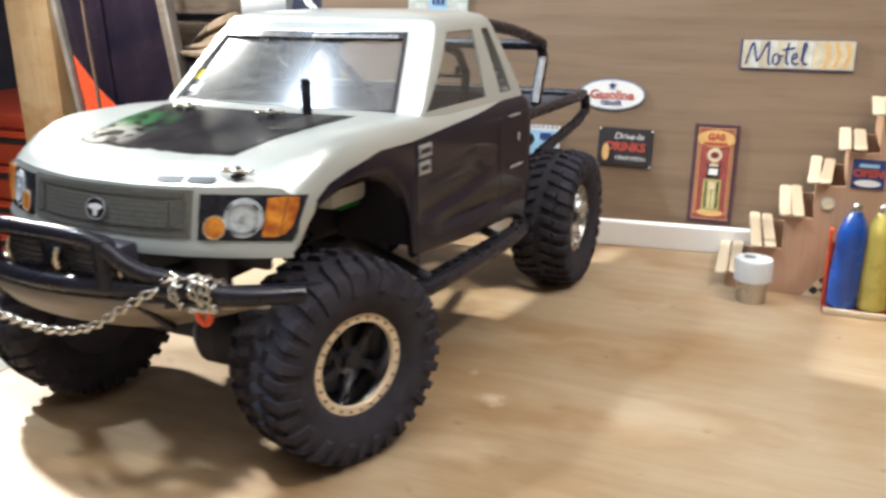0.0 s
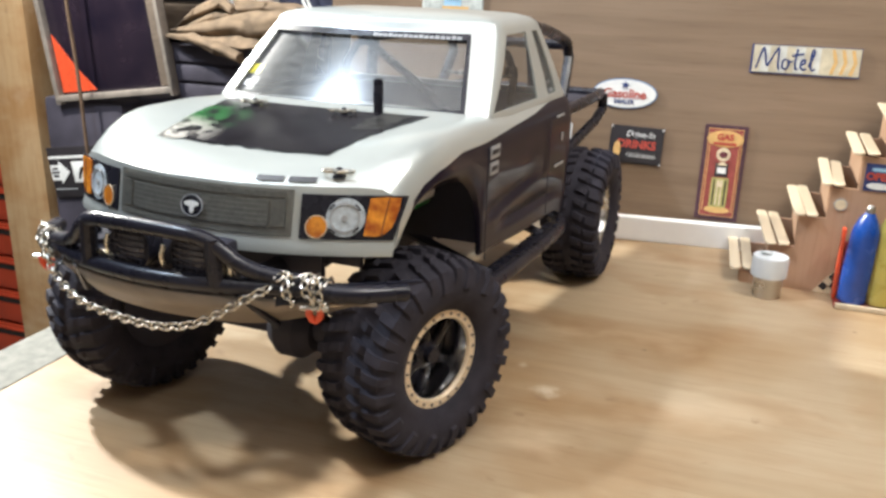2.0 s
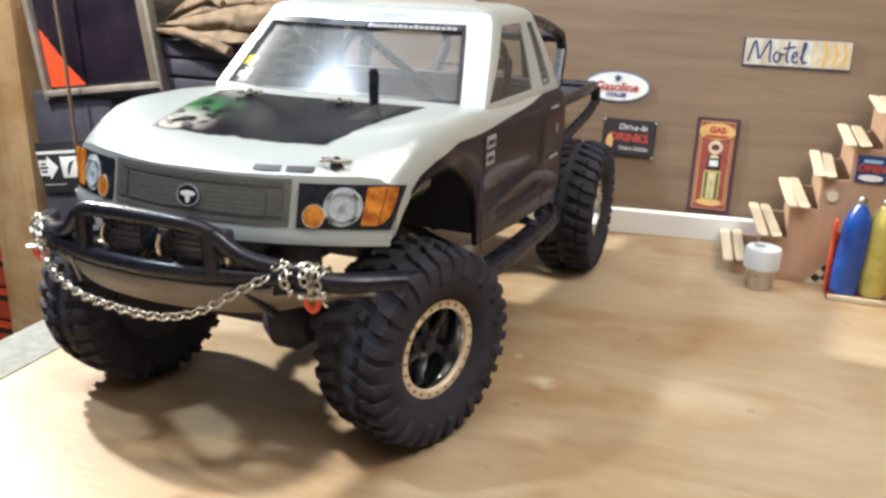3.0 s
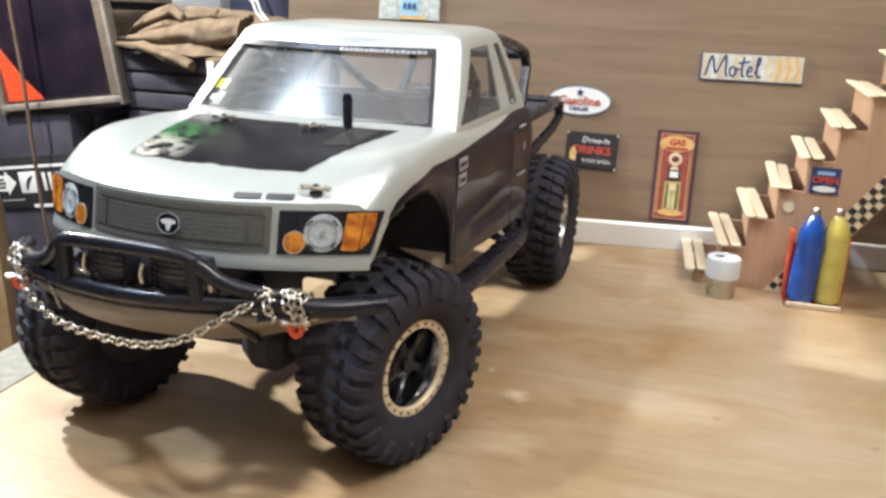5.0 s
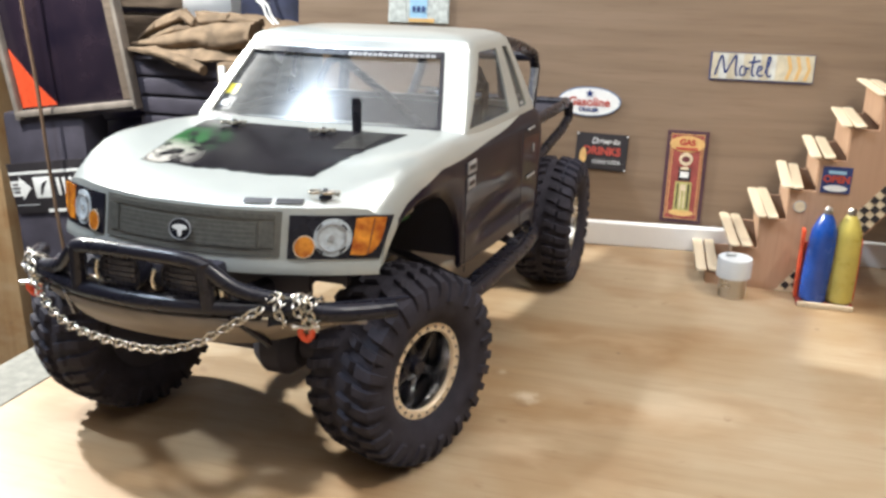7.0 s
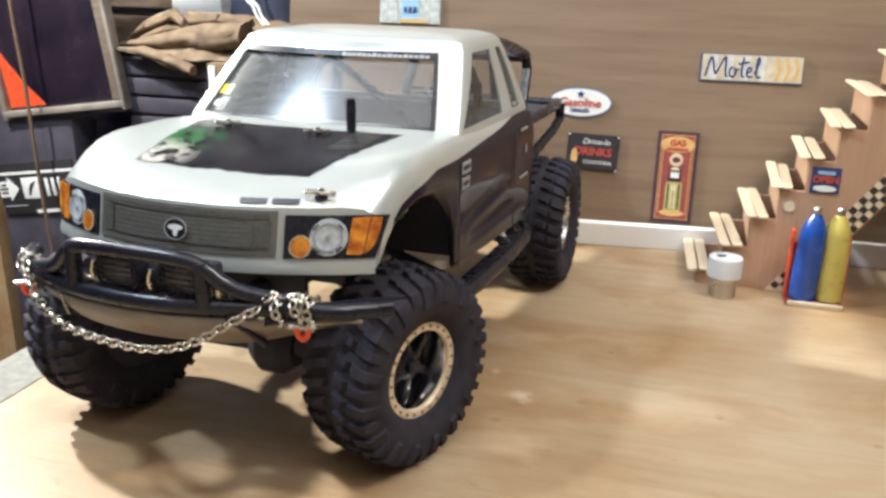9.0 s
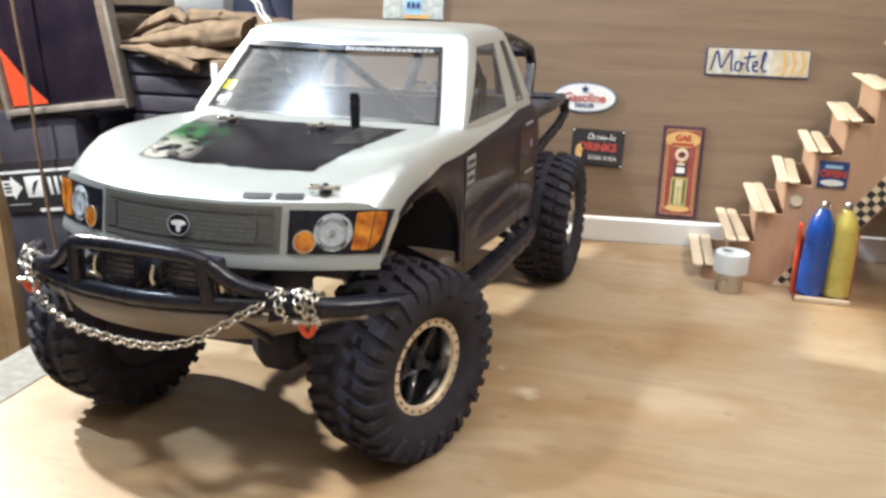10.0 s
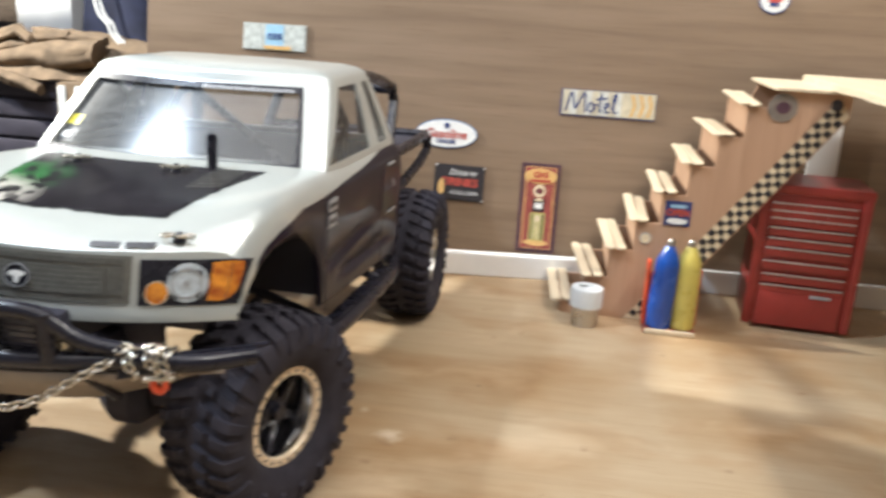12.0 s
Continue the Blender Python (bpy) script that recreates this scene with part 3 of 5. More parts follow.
def staircase():
    t = thing("staircase", "model staircase of plywood with craft-stick treads and checkered tape", "staircase", pose(0, 0, 0))
    out = [(0.0505, 0.0)]
    for i in range(8):
        x, z = 0.0505 + i * STEP_X, 0.0125 + i * STEP_Z
        out += [(x, z - 0.002), (x + STEP_X, z - 0.002)]
    out += [(0.2235, 0.2235), (0.281, 0.2235), (0.281, 0.203), (0.135, 0.0)]
    m = Matrix(((1, 0, 0, 0), (0, 0, -1, 0), (0, 1, 0, 0), (0, 0, 0, 1)))
    part("side_panel", slab(out, 0.004, Matrix.Translation((0, SIDE_Y + 0.004, 0)) @ m), STAIR_PLY, t, smooth=False)
    part("side_panel", slab(out, 0.004, Matrix.Translation((0, 0.886, 0)) @ m), STAIR_PLY, t, smooth=False)
    stick = mesh_of(stick_bm(), "tread_stick", STICK, True)
    rnd = random.Random(4)
    for i in range(8):
        z = 0.0125 + i * STEP_Z
        xf = 0.0505 + i * STEP_X
        for k in range(2):
            o = new("tread_stick", stick)
            o.parent = t
            o.matrix_basis = pose(xf - 0.003 + k * 0.0101 + rnd.uniform(-0.0006, 0.0006) - (0.004 if i == 0 else 0), 0.838 + rnd.uniform(-0.002, 0.002), z + rnd.uniform(-0.0003, 0.0008), rnd.uniform(-1, 1), rnd.uniform(-3, 3), rnd.uniform(-2, 2) + (4 if i < 3 else 0))
        # riser behind the tread
        if i < 7:
            part("riser", box(0.0015, 0.088, STEP_Z - 0.004, (xf + STEP_X, 0.838, z + STEP_Z / 2), 0.0003), STAIR_PLY, t, smooth=False)
    part("riser", box(0.0015, 0.088, 0.0105, (0.0505, 0.838, 0.0053), 0.0003), STAIR_PLY, t, smooth=False)
    # checkered tape along the lower edge of the near side
    dirv = Vector((0.146, 0, 0.203)).normalized()
    nrm = Vector((-dirv.z, 0, dirv.x))
    tape = part("checkered_tape", slab([(0.1115, 0.0005), (0.1335, 0.0005), (0.2805, 0.2045), (0.2705, 0.2195)], 0.0004, Matrix.Translation((0, SIDE_Y - 0.0002, 0)) @ m), CREAM, t, smooth=False)
    start, cell = Vector((0.1335, 0, 0.0005)), 0.0058
    sq = mesh_of(box(cell, 0.0004, cell, (0, 0, 0), 0.00005), "check", BLACK_PR, False)
    ang = -math.degrees(math.atan2(dirv.z, dirv.x))
    for i in range(-3, int(0.25 / cell)):
        for k in range(3):
            c = start + dirv * ((i + 0.5) * cell) + nrm * ((k + 0.5) * cell)
            if (i + k) % 2 and 0.0035 < c.z < 0.218 and c.x < 0.2775:
                o = new("check", sq)
                o.parent = t
                o.matrix_basis = pose(c.x, SIDE_Y - 0.0009, c.z, 0, ang, 0)
    # paper signs on the side
    SM = Matrix.Translation((0, SIDE_Y - 0.0004, 0)) @ pose(0, 0, 0, 90, 0, 0)
    o1 = part("open_sign", slab([(-0.0118, -0.0115), (0.0118, -0.0115), (0.0118, 0.0115), (-0.0118, 0.0115)], 0.0006), NAVY, t, "small blue paper open sign with red letters", SM @ pose(0.1485, 0.1065, 0), False)
    patch(o1, "white_oval", 0, -0.0072, 0, 0, WHITE_PR, 0.0008, 0, ellipse(0.0095, 0.0028, 20))
    patch(o1, "pale_line", 0, 0.0068, 0.014, 0.0028, PALEBLUE, 0.0008)
    words("OPEN", 0.0082, RED_PR, o1, pose(0, 0.0006, 0.0012), bold=0.0004)
    o2 = part("round_sticker", slab(ellipse(0.0055, 0.0055, 24), 0.0005), GREY_PR, t, "small faded round sticker", SM @ pose(0.1225, 0.0805, 0), False)
    patch(o2, "sticker_face", 0, 0, 0, 0, CREAM, 0.0006, 0, ellipse(0.0046, 0.0046, 20))
    o3 = part("round_sticker", slab(ellipse(0.0125, 0.0125, 28), 0.0005), FRAME_WD, t, "round grey sticker", SM @ pose(0.2245, 0.2085, 0), False)
    patch(o3, "sticker_face", 0, 0, 0, 0, TAUPE, 0.0006, 0, ellipse(0.0105, 0.0105, 24))
    patch(o3, "sticker_mark", 0, 0, 0, 0, BORDER_DK, 0.001, 0, ellipse(0.0062, 0.0052, 20))
    o4 = part("black_dot", slab(ellipse(0.0052, 0.0052, 24), 0.0005), BLACK_PR, t, "", SM @ pose(0.2685, 0.2135, 0.0012), False)
    return t


def stick_bm():
    """A craft stick: flat, round-ended."""
    out = [(0.0046 * math.sin(a), 0.049 + 0.0046 * math.cos(a)) for a in [math.pi * (i / 8 - 0.5) for i in range(9)]]
    out += [(-x, -y) for x, y in out]
    bm = slab(out, 0.0018)
    bmesh.ops.bevel(bm, geom=bm.edges[:], offset=0.0003, segments=1, affect="EDGES")
    return bm


staircase()

# the upper deck at the stair's head
deck = thing("upper_deck", "pale wooden upper deck with a ragged edge", "deck", pose(0, 0, 0))
rnd = random.Random(8)
edge = [(0.262 + 0.0 + 0.004 * rnd.random() + 0.12 * max(0, (0.79 - y)) * 0.25, y) for y in [0.886 - 0.026 * i for i in range(22)]]
part("deck_board", slab([(0.62, 0.886)] + edge + [(0.62, 0.32)], 0.006, Matrix.Translation((0, 0, 0.226))), STICK, deck, smooth=False)
part("landing_board", box(0.06, 0.104, 0.003, (0.246, 0.837, 0.2245), 0.0006), STICK, deck)
part("deck_post", box(0.02, 0.02, 0.226, (0.6, 0.34, 0.113), 0.001), STAIR_PLY, deck)
brace = thing("white_wall_strip", "white upright strip on the wall below the deck", "strip", on_wall(0.303, 0.115, 0.0))
part("strip_body", box(0.03, 0.215, 0.003, (0, 0, 0.002), 0.0006), WHITE_TRIM, brace)

# ---- tool chest ----


def tool_chest():
    t = thing("tool_chest", "red model tool chest with silver drawer strips", "tool chest", pose(0.2725, 0.83, 0, 0, 0, -5))
    w, d, h = 0.092, 0.06, 0.137
    part("body", box(w, d, h - 0.006, (0, 0, h / 2 + 0.002), 0.0015), TOOL_RED, t)
    part("top_lid", box(w + 0.006, d + 0.005, 0.009, (0, 0, h - 0.002), 0.002), TOOL_RED, t)
    for sx in (-1, 1):
        part("corner_post", box(0.0075, 0.004, h - 0.008, (sx * (w / 2 - 0.002), -d / 2 - 0.0012, h / 2), 0.001), TOOL_RED, t)
    for i, z in enumerate((0.1215, 0.1145, 0.1075, 0.0985, 0.0885, 0.079, 0.0665, 0.054, 0.0435)):
        f = part("drawer_front", box(w - 0.018, 0.003, 0.0062 if i < 3 else 0.0078, (0, -d / 2 - 0.0012, z - 0.003), 0.0006), TOOL_RED, t)
        part("drawer_strip", box(w - 0.019, 0.0016, 0.0013, (0, -d / 2 - 0.0031, z + 0.0008), 0.0003), SILVER_PL, f)
    part("bottom_door", box(w - 0.018, 0.003, 0.034, (0, -d / 2 - 0.0012, 0.0215), 0.0006), TOOL_RED, t)
    part("door_label", box(0.018, 0.0008, 0.003, (0.018, -d / 2 - 0.003, 0.0365), 0.0002), GREY_PR, t)
    return t


tool_chest()

# ---- bottles, their stand and the tin ----


def bottle(label, material, x, y, lean):
    t = thing("gas_bottle", label, "bottle", pose(x, y, 0.0032, 0, lean, 0), "model gas bottles")
    r = 0.0112
    prof = [(0, 0), (r * 0.8, 0), (r, 0.002), (r * 1.03, 0.03), (r, 0.056), (r * 0.93, 0.064), (r * 0.66, 0.0725), (r * 0.42, 0.077), (r * 0.36, 0.0785), (0, 0.0785)]
    part("bottle_body", revolve(prof, 28), material, t)
    part("cap", revolve([(0, 0.0786), (0.0036, 0.0786), (0.0036, 0.0825), (0.0022, 0.0845), (0, 0.0847)], 14), TINCAN, t, "bare metal cap")
    return t


bottle("blue painted model gas bottle in a small red stand", BLUE_BOT, 0.1405, 0.768, 2)
bottle("mustard yellow model gas bottle in a small red stand", YEL_BOT, 0.162, 0.77, 0)

stand = thing("bottle_stand", "small red frame with a craft-stick front for gas bottles", "stand", pose(0.1505, 0.768, 0, 0, 0, 0))
part("base_plate", box(0.046, 0.026, 0.003, (0, 0.002, 0.0015), 0.0004), TOOL_RED, stand)
for sx in (-1, 1):
    part("side_rail", box(0.0028, 0.011, 0.062 if sx < 0 else 0.055, (sx * 0.0228, 0.009, 0.033), 0.0006), RED_CLIP, stand)
part("back_plate", box(0.0428, 0.002, 0.05, (0, 0.0155, 0.026), 0.0004), RED_CLIP, stand)
part("front_stick", box(0.045, 0.0035, 0.005, (0, -0.0125, 0.0025), 0.0012), STICK, stand)

tin = thing("tin_can", "small tin can with a white tape lid", "can", pose(0.0735, 0.7635, 0))
part("can_body", revolve([(0, 0.0), (0.0112, 0.0), (0.0118, 0.001), (0.0118, 0.03), (0, 0.03)], 32), TINCAN, tin)
part("tape_lid", revolve([(0.0122, 0.0185), (0.0148, 0.0188), (0.015, 0.0335), (0.0143, 0.0362), (0.0085, 0.0368), (0.006, 0.0352), (0.0, 0.035)], 36), TAPE, tin, "white ring of tape")
part("tape_flap", box(0.009, 0.004, 0.0012, (-0.004, 0.004, 0.0374), 0.0004, m=pose(0, 0, 0, 0, 12, 20)), TAPE, tin)

# ---- the toy truck ----
# truck frame: x across (its left side is +x), y back from the grille, z up
TRUCK_M = pose(-0.2192, 0.3758, 0, 0, 0, -2.08)
truck = thing("toy_truck", "silver and black toy pickup truck with large knobbly tyres", "toy truck", TRUCK_M)
AX_F, AX_R, TR_L, TR_R = 0.057, 0.381, 0.0965, 0.0590


def bow(x, s):
    """How far the nose sweeps back away from the middle."""
    return 0.029 * (abs(x) / 0.1035) ** 2.07 * max(0.0, 1 - s / 0.12)


def arch(s):
    """Height of the body's lower edge."""
    pts = ((0, 0.1255), (0.029, 0.1255), (0.031, 0.128), (0.035, 0.139), (0.043, 0.1465), (0.06, 0.1515), (0.08, 0.1515), (0.1, 0.147), (0.115, 0.134), (0.1215, 0.118), (0.1235, 0.097), (0.128, 0.0935), (0.2, 0.0885), (0.27, 0.0855), (0.285, 0.079), (0.2935, 0.088))
    for (a, za), (b, zb) in zip(pts, pts[1:]):
        if a <= s <= b:
            return za + (zb - za) * (s - a) / (b - a)
    return pts[-1][1]


def lerp_table(pts, s):
    for (a, za), (b, zb) in zip(pts, pts[1:]):
        if a <= s <= b:
            k = (s - a) / (b - a)
            return za + (zb - za) * k
    return pts[-1][1] if s > pts[-1][0] else pts[0][1]


HOOD = ((0, 0.159), (0.006, 0.163), (0.02, 0.1665), (0.05, 0.1705), (0.1, 0.1765), (0.14, 0.1795), (0.16, 0.178), (0.3, 0.178))
FEND = ((0, 0.1595), (0.006, 0.164), (0.02, 0.171), (0.035, 0.176), (0.055, 0.179), (0.11, 0.1795), (0.145, 0.1775), (0.18, 0.175), (0.3, 0.175))
HALF = ((0, 0.1015), (0.02, 0.104), (0.05, 0.1062), (0.1, 0.1055), (0.13, 0.1045), (0.29, 0.1035), (0.3, 0.102))


SIDE_ROWS = [0.06 + 0.026 * i for i in range(22)] + [0.7, 0.8, 0.9, 1.0]


def scoop(s, z):
    """Depth of the two moulded scoops in the door: a ledge below, fading out upwards."""
    d = 0.0
    for s0, s1, z0, z1, deep, fade in ((0.127, 0.235, 0.1165, 0.1285, 0.0045, 0.014), (0.15, 0.285, 0.105, 0.1015, 0.0045, 0.010)):
        if s0 < s < s1:
            f = (s - s0) / (s1 - s0)
            dz = z - (z0 + (z1 - z0) * f ** 1.6)
            ends = min(1.0, 6 * f, 4 * (1 - f))
            d += deep * ends * (max(0.0, min(1.0, (dz + 0.003) / 0.004)) if dz < 0.001 else math.exp(-(dz - 0.001) / fade))
    return d


def body_section(s):
    """Half of a cross-section, from the sill up to the hood's middle: (x, z)."""
    w = lerp_table(HALF, s)
    zb, zh, zf = arch(s + bow(w, s)), lerp_table(HOOD, s), lerp_table(FEND, s)
    zs = zf - 0.0165 - 0.004 * min(1, s / 0.05)
    lo = min(zb, zs - 0.004)
    p = [(w - 0.0045, lo), (w - 0.0016, lo + 0.003)]
    for k in SIDE_ROWS:
        z = lo + 0.003 + (zs - lo - 0.003) * k
        p.append((w - 0.0016 * (1 - k) ** 2 - scoop(s, z), z))
    p += [(w - 0.001, zs + (zf - zs) * 0.42), (w - 0.0038, zs + (zf - zs) * 0.76), (w - 0.0088, zs + (zf - zs) * 0.94), (w - 0.018, zf), (0.068, zf + (zh - zf) * 0.5), (0.045, zf + (zh - zf) * 0.85), (0.022, zh - 0.0002), (0, zh)]
    return p


def truck_body():
    st = [0, 0.003, 0.006, 0.011, 0.016, 0.02, 0.024, 0.027, 0.03, 0.035, 0.04, 0.05, 0.06, 0.07, 0.08, 0.09, 0.1, 0.108, 0.115, 0.119, 0.1215, 0.1228, 0.1238, 0.128, 0.135, 0.142, 0.15, 0.16, 0.17, 0.18, 0.19, 0.2, 0.21, 0.22, 0.23, 0.24, 0.25, 0.26, 0.27, 0.28, 0.285, 0.29, 0.2935]
    bm = bmesh.new()
    rows = []
    for s in st:
        half = body_section(s)
        full = half + [(-x, z) for x, z in half[-2::-1]]
        rows.append([bm.verts.new((x, s + bow(x, s) - (0.006 * max(0.0, (0.16 - z) / 0.03) * max(0.0, 1 - s / 0.02)), z)) for x, z in full])
    for a, b, s in zip(rows, rows[1:], st):
        for i in range(len(a) - 1):
            mid = abs(i - (len(a) - 2) / 2)
            if s >= 0.15 and mid < 4.6:
                continue
            bm.faces.new((a[i], a[i + 1], b[i + 1], b[i]))
    # nose: a swept panel from the lip down to the chin
    prev = None
    for i in range(49):
        x = -0.1 + 0.2 * i / 48
        top = lerp_table(sorted(body_section(0)[-7:]), abs(x)) if abs(x) < 0.0925 else lerp_table(sorted(body_section(0)[-9:]), abs(x))
        col = []
        for k in range(9):
            z = 0.1255 + (top - 0.1255) * k / 8
            chin = 0.0012 * math.exp(-((z - 0.1285) / 0.003) ** 2)
            col.append(bm.verts.new((x, bow(x, 0) - 0.006 * max(0.0, (0.16 - z) / 0.03) - chin, z)))
        if prev:
            for k in range(8):
                bm.faces.new((prev[k], col[k], col[k + 1], prev[k + 1]))
        prev = col
    ob = part("body_shell", bm, SILVER, truck, "silver pearl paint over black flanks", angle=40)
    solid(ob, 0.0012)
    return ob


body = truck_body()


def cab_point(f, side, u):
    """A point of the cab's skin. f: height fraction (0 belt, 1 roof line). side: front, left, rear, right; u along it."""
    z = 0.1755 + 0.0485 * f
    w = 0.0962 - 0.0122 * f - 0.003 * f * f
    if side == "front":
        x = (w if u > 0 else w + 0.005) * u
        return Vector((x, 0.1335 + 0.0465 * f + 0.0135 * abs(u) ** 2.2, z))
    if side == "rear":
        return Vector((-(w if u < 0 else w + 0.005) * u, 0.292 - 0.019 * f - 0.002 * abs(u) ** 2, z))
    a, b = (0.1335 + 0.0465 * f + 0.0135), 0.290 - 0.019 * f
    y = a + (b - a) * u
    return Vector((w if side == "left" else -w - 0.005, y, z + 0.0))


def cab():
    fs = [-0.25, 0.0, 0.05, 0.2, 0.4, 0.6, 0.78, 0.9, 0.955, 1.0]
    front_u = [-1, -0.94, -0.91, -0.6, -0.3, 0, 0.3, 0.6, 0.80, 0.91, 0.97]
    side_u = [0.012, 0.035, 0.12, 0.2, 0.35, 0.5, 0.615, 0.66, 0.72, 0.77, 0.8, 0.9, 0.95]
    rear_u = [-1, -0.85, -0.4, 0, 0.4, 0.85]
    bm = bmesh.new()
    rows = []
    for f in fs:
        ff = max(f, -0.05)
        row = [cab_point(ff, "front", u + (0.045 * (1 - ff) if u == 0.80 else 0.02 * (1 - ff) if u == 0.91 else 0.0)) for u in front_u]
        lean = [u + max(0.0, ff) * {1: 0.15, 2: 0.11, 3: 0.06}.get(q, 0.0) for q, u in enumerate(side_u)]
        row += [cab_point(ff, "left", u) for u in lean]
        row += [cab_point(ff, "rear", u) for u in rear_u]
        row += [cab_point(ff, "right", u) for u in lean[::-1]]
        if f < 0:
            row = [Vector((p.x, p.y, 0.170)) for p in row]
        rows.append([bm.verts.new(p) for p in row])
    # roof: shrinking, rising rings
    mid = Vector((0, 0.226, 0))
    for k, dz in ((0.975, 0.0040), (0.92, 0.0068), (0.8, 0.0091), (0.55, 0.0104), (0.28, 0.011)):
        rows.append([bm.verts.new((mid.x + (v.co.x - mid.x) * k, mid.y + (v.co.y - mid.y) * k, v.co.z + dz)) for v in rows[9]])
    N = len(rows[0])
    nf, ns, nr = len(front_u), len(side_u), len(rear_u)

    def is_window(j, i):
        if not 2 <= j <= 7:
            return False
        if i < nf:
            return 2 <= i <= 7 and True
        if nf <= i < nf + ns:
            q = i - nf
        elif i >= nf + ns + nr:
            q = ns - 2 - (i - nf - ns - nr)
        else:
            q = i - nf - ns
            return 1 <= q <= 4 and 2 <= j <= 6
        u = side_u[q] if 0 <= q < ns else 1
        if 0.2 <= u < 0.615:
            return True
        if u == 0.12:
            return True
        if u == 0.035:
            return True
        return 0.77 <= u < 0.9
    for j in range(len(rows) - 1):
        for i in range(N):
            if not is_window(j, i):
                k = (i + 1) % N
                bm.faces.new((rows[j][i], rows[j][k], rows[j + 1][k], rows[j + 1][i]))
    bm.faces.new(rows[-1])
    ob = part("cab_shell", bm, SILVER_PLAIN, truck, "silver pearl cab with plastic windows", angle=60)
    solid(ob, 0.0014, split=75)
    # windscreen pane just inside, with its black border
    bm = bmesh.new()
    grid = [[bm.verts.new(cab_point(f, "front", u) + Vector((0, 0.0016, -0.0006))) for u in [-0.94 + 0.94 * i / 9 for i in range(19)]] for f in [0.03 + 0.94 * k / 8 for k in range(9)]]
    for a, b in zip(grid, grid[1:]):
        for i in range(18):
            bm.faces.new((a[i], a[i + 1], b[i + 1], b[i]))
    ws = part("windscreen", bm, GLASS, truck, "scuffed clear plastic windscreen with a painted reflection veil")
    ws.visible_shadow = False

    def border(f0, f1, u0, u1, name, material, parent, n=10, lift=-0.0009, spread=0.0):
        b2 = bmesh.new()
        g = [[b2.verts.new(cab_point(f, "front", u0 + (u1 - u0) * i / n + spread * (1 - f)) + Vector((0, lift, 0))) for i in range(n + 1)] for f in (f0, f1)]
        for i in range(n):
            b2.faces.new((g[0][i], g[0][i + 1], g[1][i + 1], g[1][i]))
        o = part(name, b2, material, parent)
        solid(o, 0.0005, 0)
        return o
    border(0.89, 0.965, -0.925, 0.805, "sun_strip", BLACK_PL, ws)
    border(0.035, 0.08, -0.925, 0.845, "window_seal", BLACK_PL, ws)
    border(0.035, 0.93, -0.928, -0.908, "window_seal", BLACK_PL, ws, 2)
    border(0.035, 0.93, 0.775, 0.805, "window_seal", BLACK_PL, ws, 2, spread=0.045)
    # the pane's lower outer corner is rounded off in black
    b2 = bmesh.new()
    tip = b2.verts.new(cab_point(0.04, "front", 0.845) + Vector((0, -0.0009, 0)))
    arc = [b2.verts.new(cab_point(0.04 + 0.2 * (1 - math.cos(a)), "front", 0.745 + 0.095 * math.sin(a)) + Vector((0, -0.0009, 0))) for a in [math.pi / 2 * i / 8 for i in range(9)]]
    for i in range(8):
        b2.faces.new((tip, arc[i], arc[i + 1]))
    solid(part("seal_corner", b2, BLACK_PL, ws), 0.0005, 0)
    border(0.3, 0.42, -0.9, -0.8, "yellow_sticker", YELLOW_ST, ws, 2, 0.0026)
    border(0.1, 0.26, -0.9, -0.77, "dark_sticker", BLACK_PR, ws, 2, 0.0032)
    border(0.15, 0.22, -0.88, -0.81, "sticker_mark", WHITE_PR, ws, 2, 0.0024)
    # unreadable lettering on the sun strip, as fine bars
    for i in range(17):
        u = 0.02 + i * 0.043
        border(0.895, 0.93 if i % 3 else 0.938, u, u + 0.033, "letter_bar", GREY_PR, ws, 1, -0.0016)
    # side panes just inside the shell
    for side, sx in (("left", 1), ("right", -1)):
        for u0, u1 in ((0.015, 0.625), (0.765, 0.905)):
            b2 = bmesh.new()
            g = [[b2.verts.new(cab_point(f, side, u0 + (u1 - u0) * i / 6) - Vector((sx * 0.0018, 0, 0))) for i in range(7)] for f in (0.03, 0.35, 0.66, 0.97)]
            for a, b in zip(g, g[1:]):
                for i in range(6):
                    b2.faces.new((a[i], a[i + 1], b[i + 1], b[i]))
            part("side_window", b2, SIDEGLASS, truck, "scuffed clear plastic side window")
    # interior: floor pan and cage
    part("cabin_floor", box(0.16, 0.13, 0.003, (0, 0.215, 0.150), 0.001), BLACK_MATT, truck)
    part("cage_tube", tube([(-0.062, 0.266, 0.211), (0.017, 0.205, 0.187), (0.062, 0.171, 0.17)], 0.003, 8), BLACK_PL, truck)
    part("cage_tube", tube([(-0.07, 0.25, 0.155), (-0.068, 0.262, 0.214), (0.068, 0.262, 0.214), (0.07, 0.25, 0.155)], 0.0032, 8), BLACK_PL, truck)
    part("post_clip", tube([(0.02, 0.245, 0.19), (0.072, 0.25, 0.189)], 0.0013, 8), STEEL, truck)
    for dx in (0.066, 0.072):
        part("clip_peg", tube([(dx, 0.25, 0.1885), (dx, 0.25, 0.196)], 0.002, 8), BLACK_PL, truck)


cab()


def hood_z(x, s):
    """Height of the hood's skin at x across, at station s."""
    p = sorted(body_section(s)[-6:])
    return lerp_table(p, abs(x))


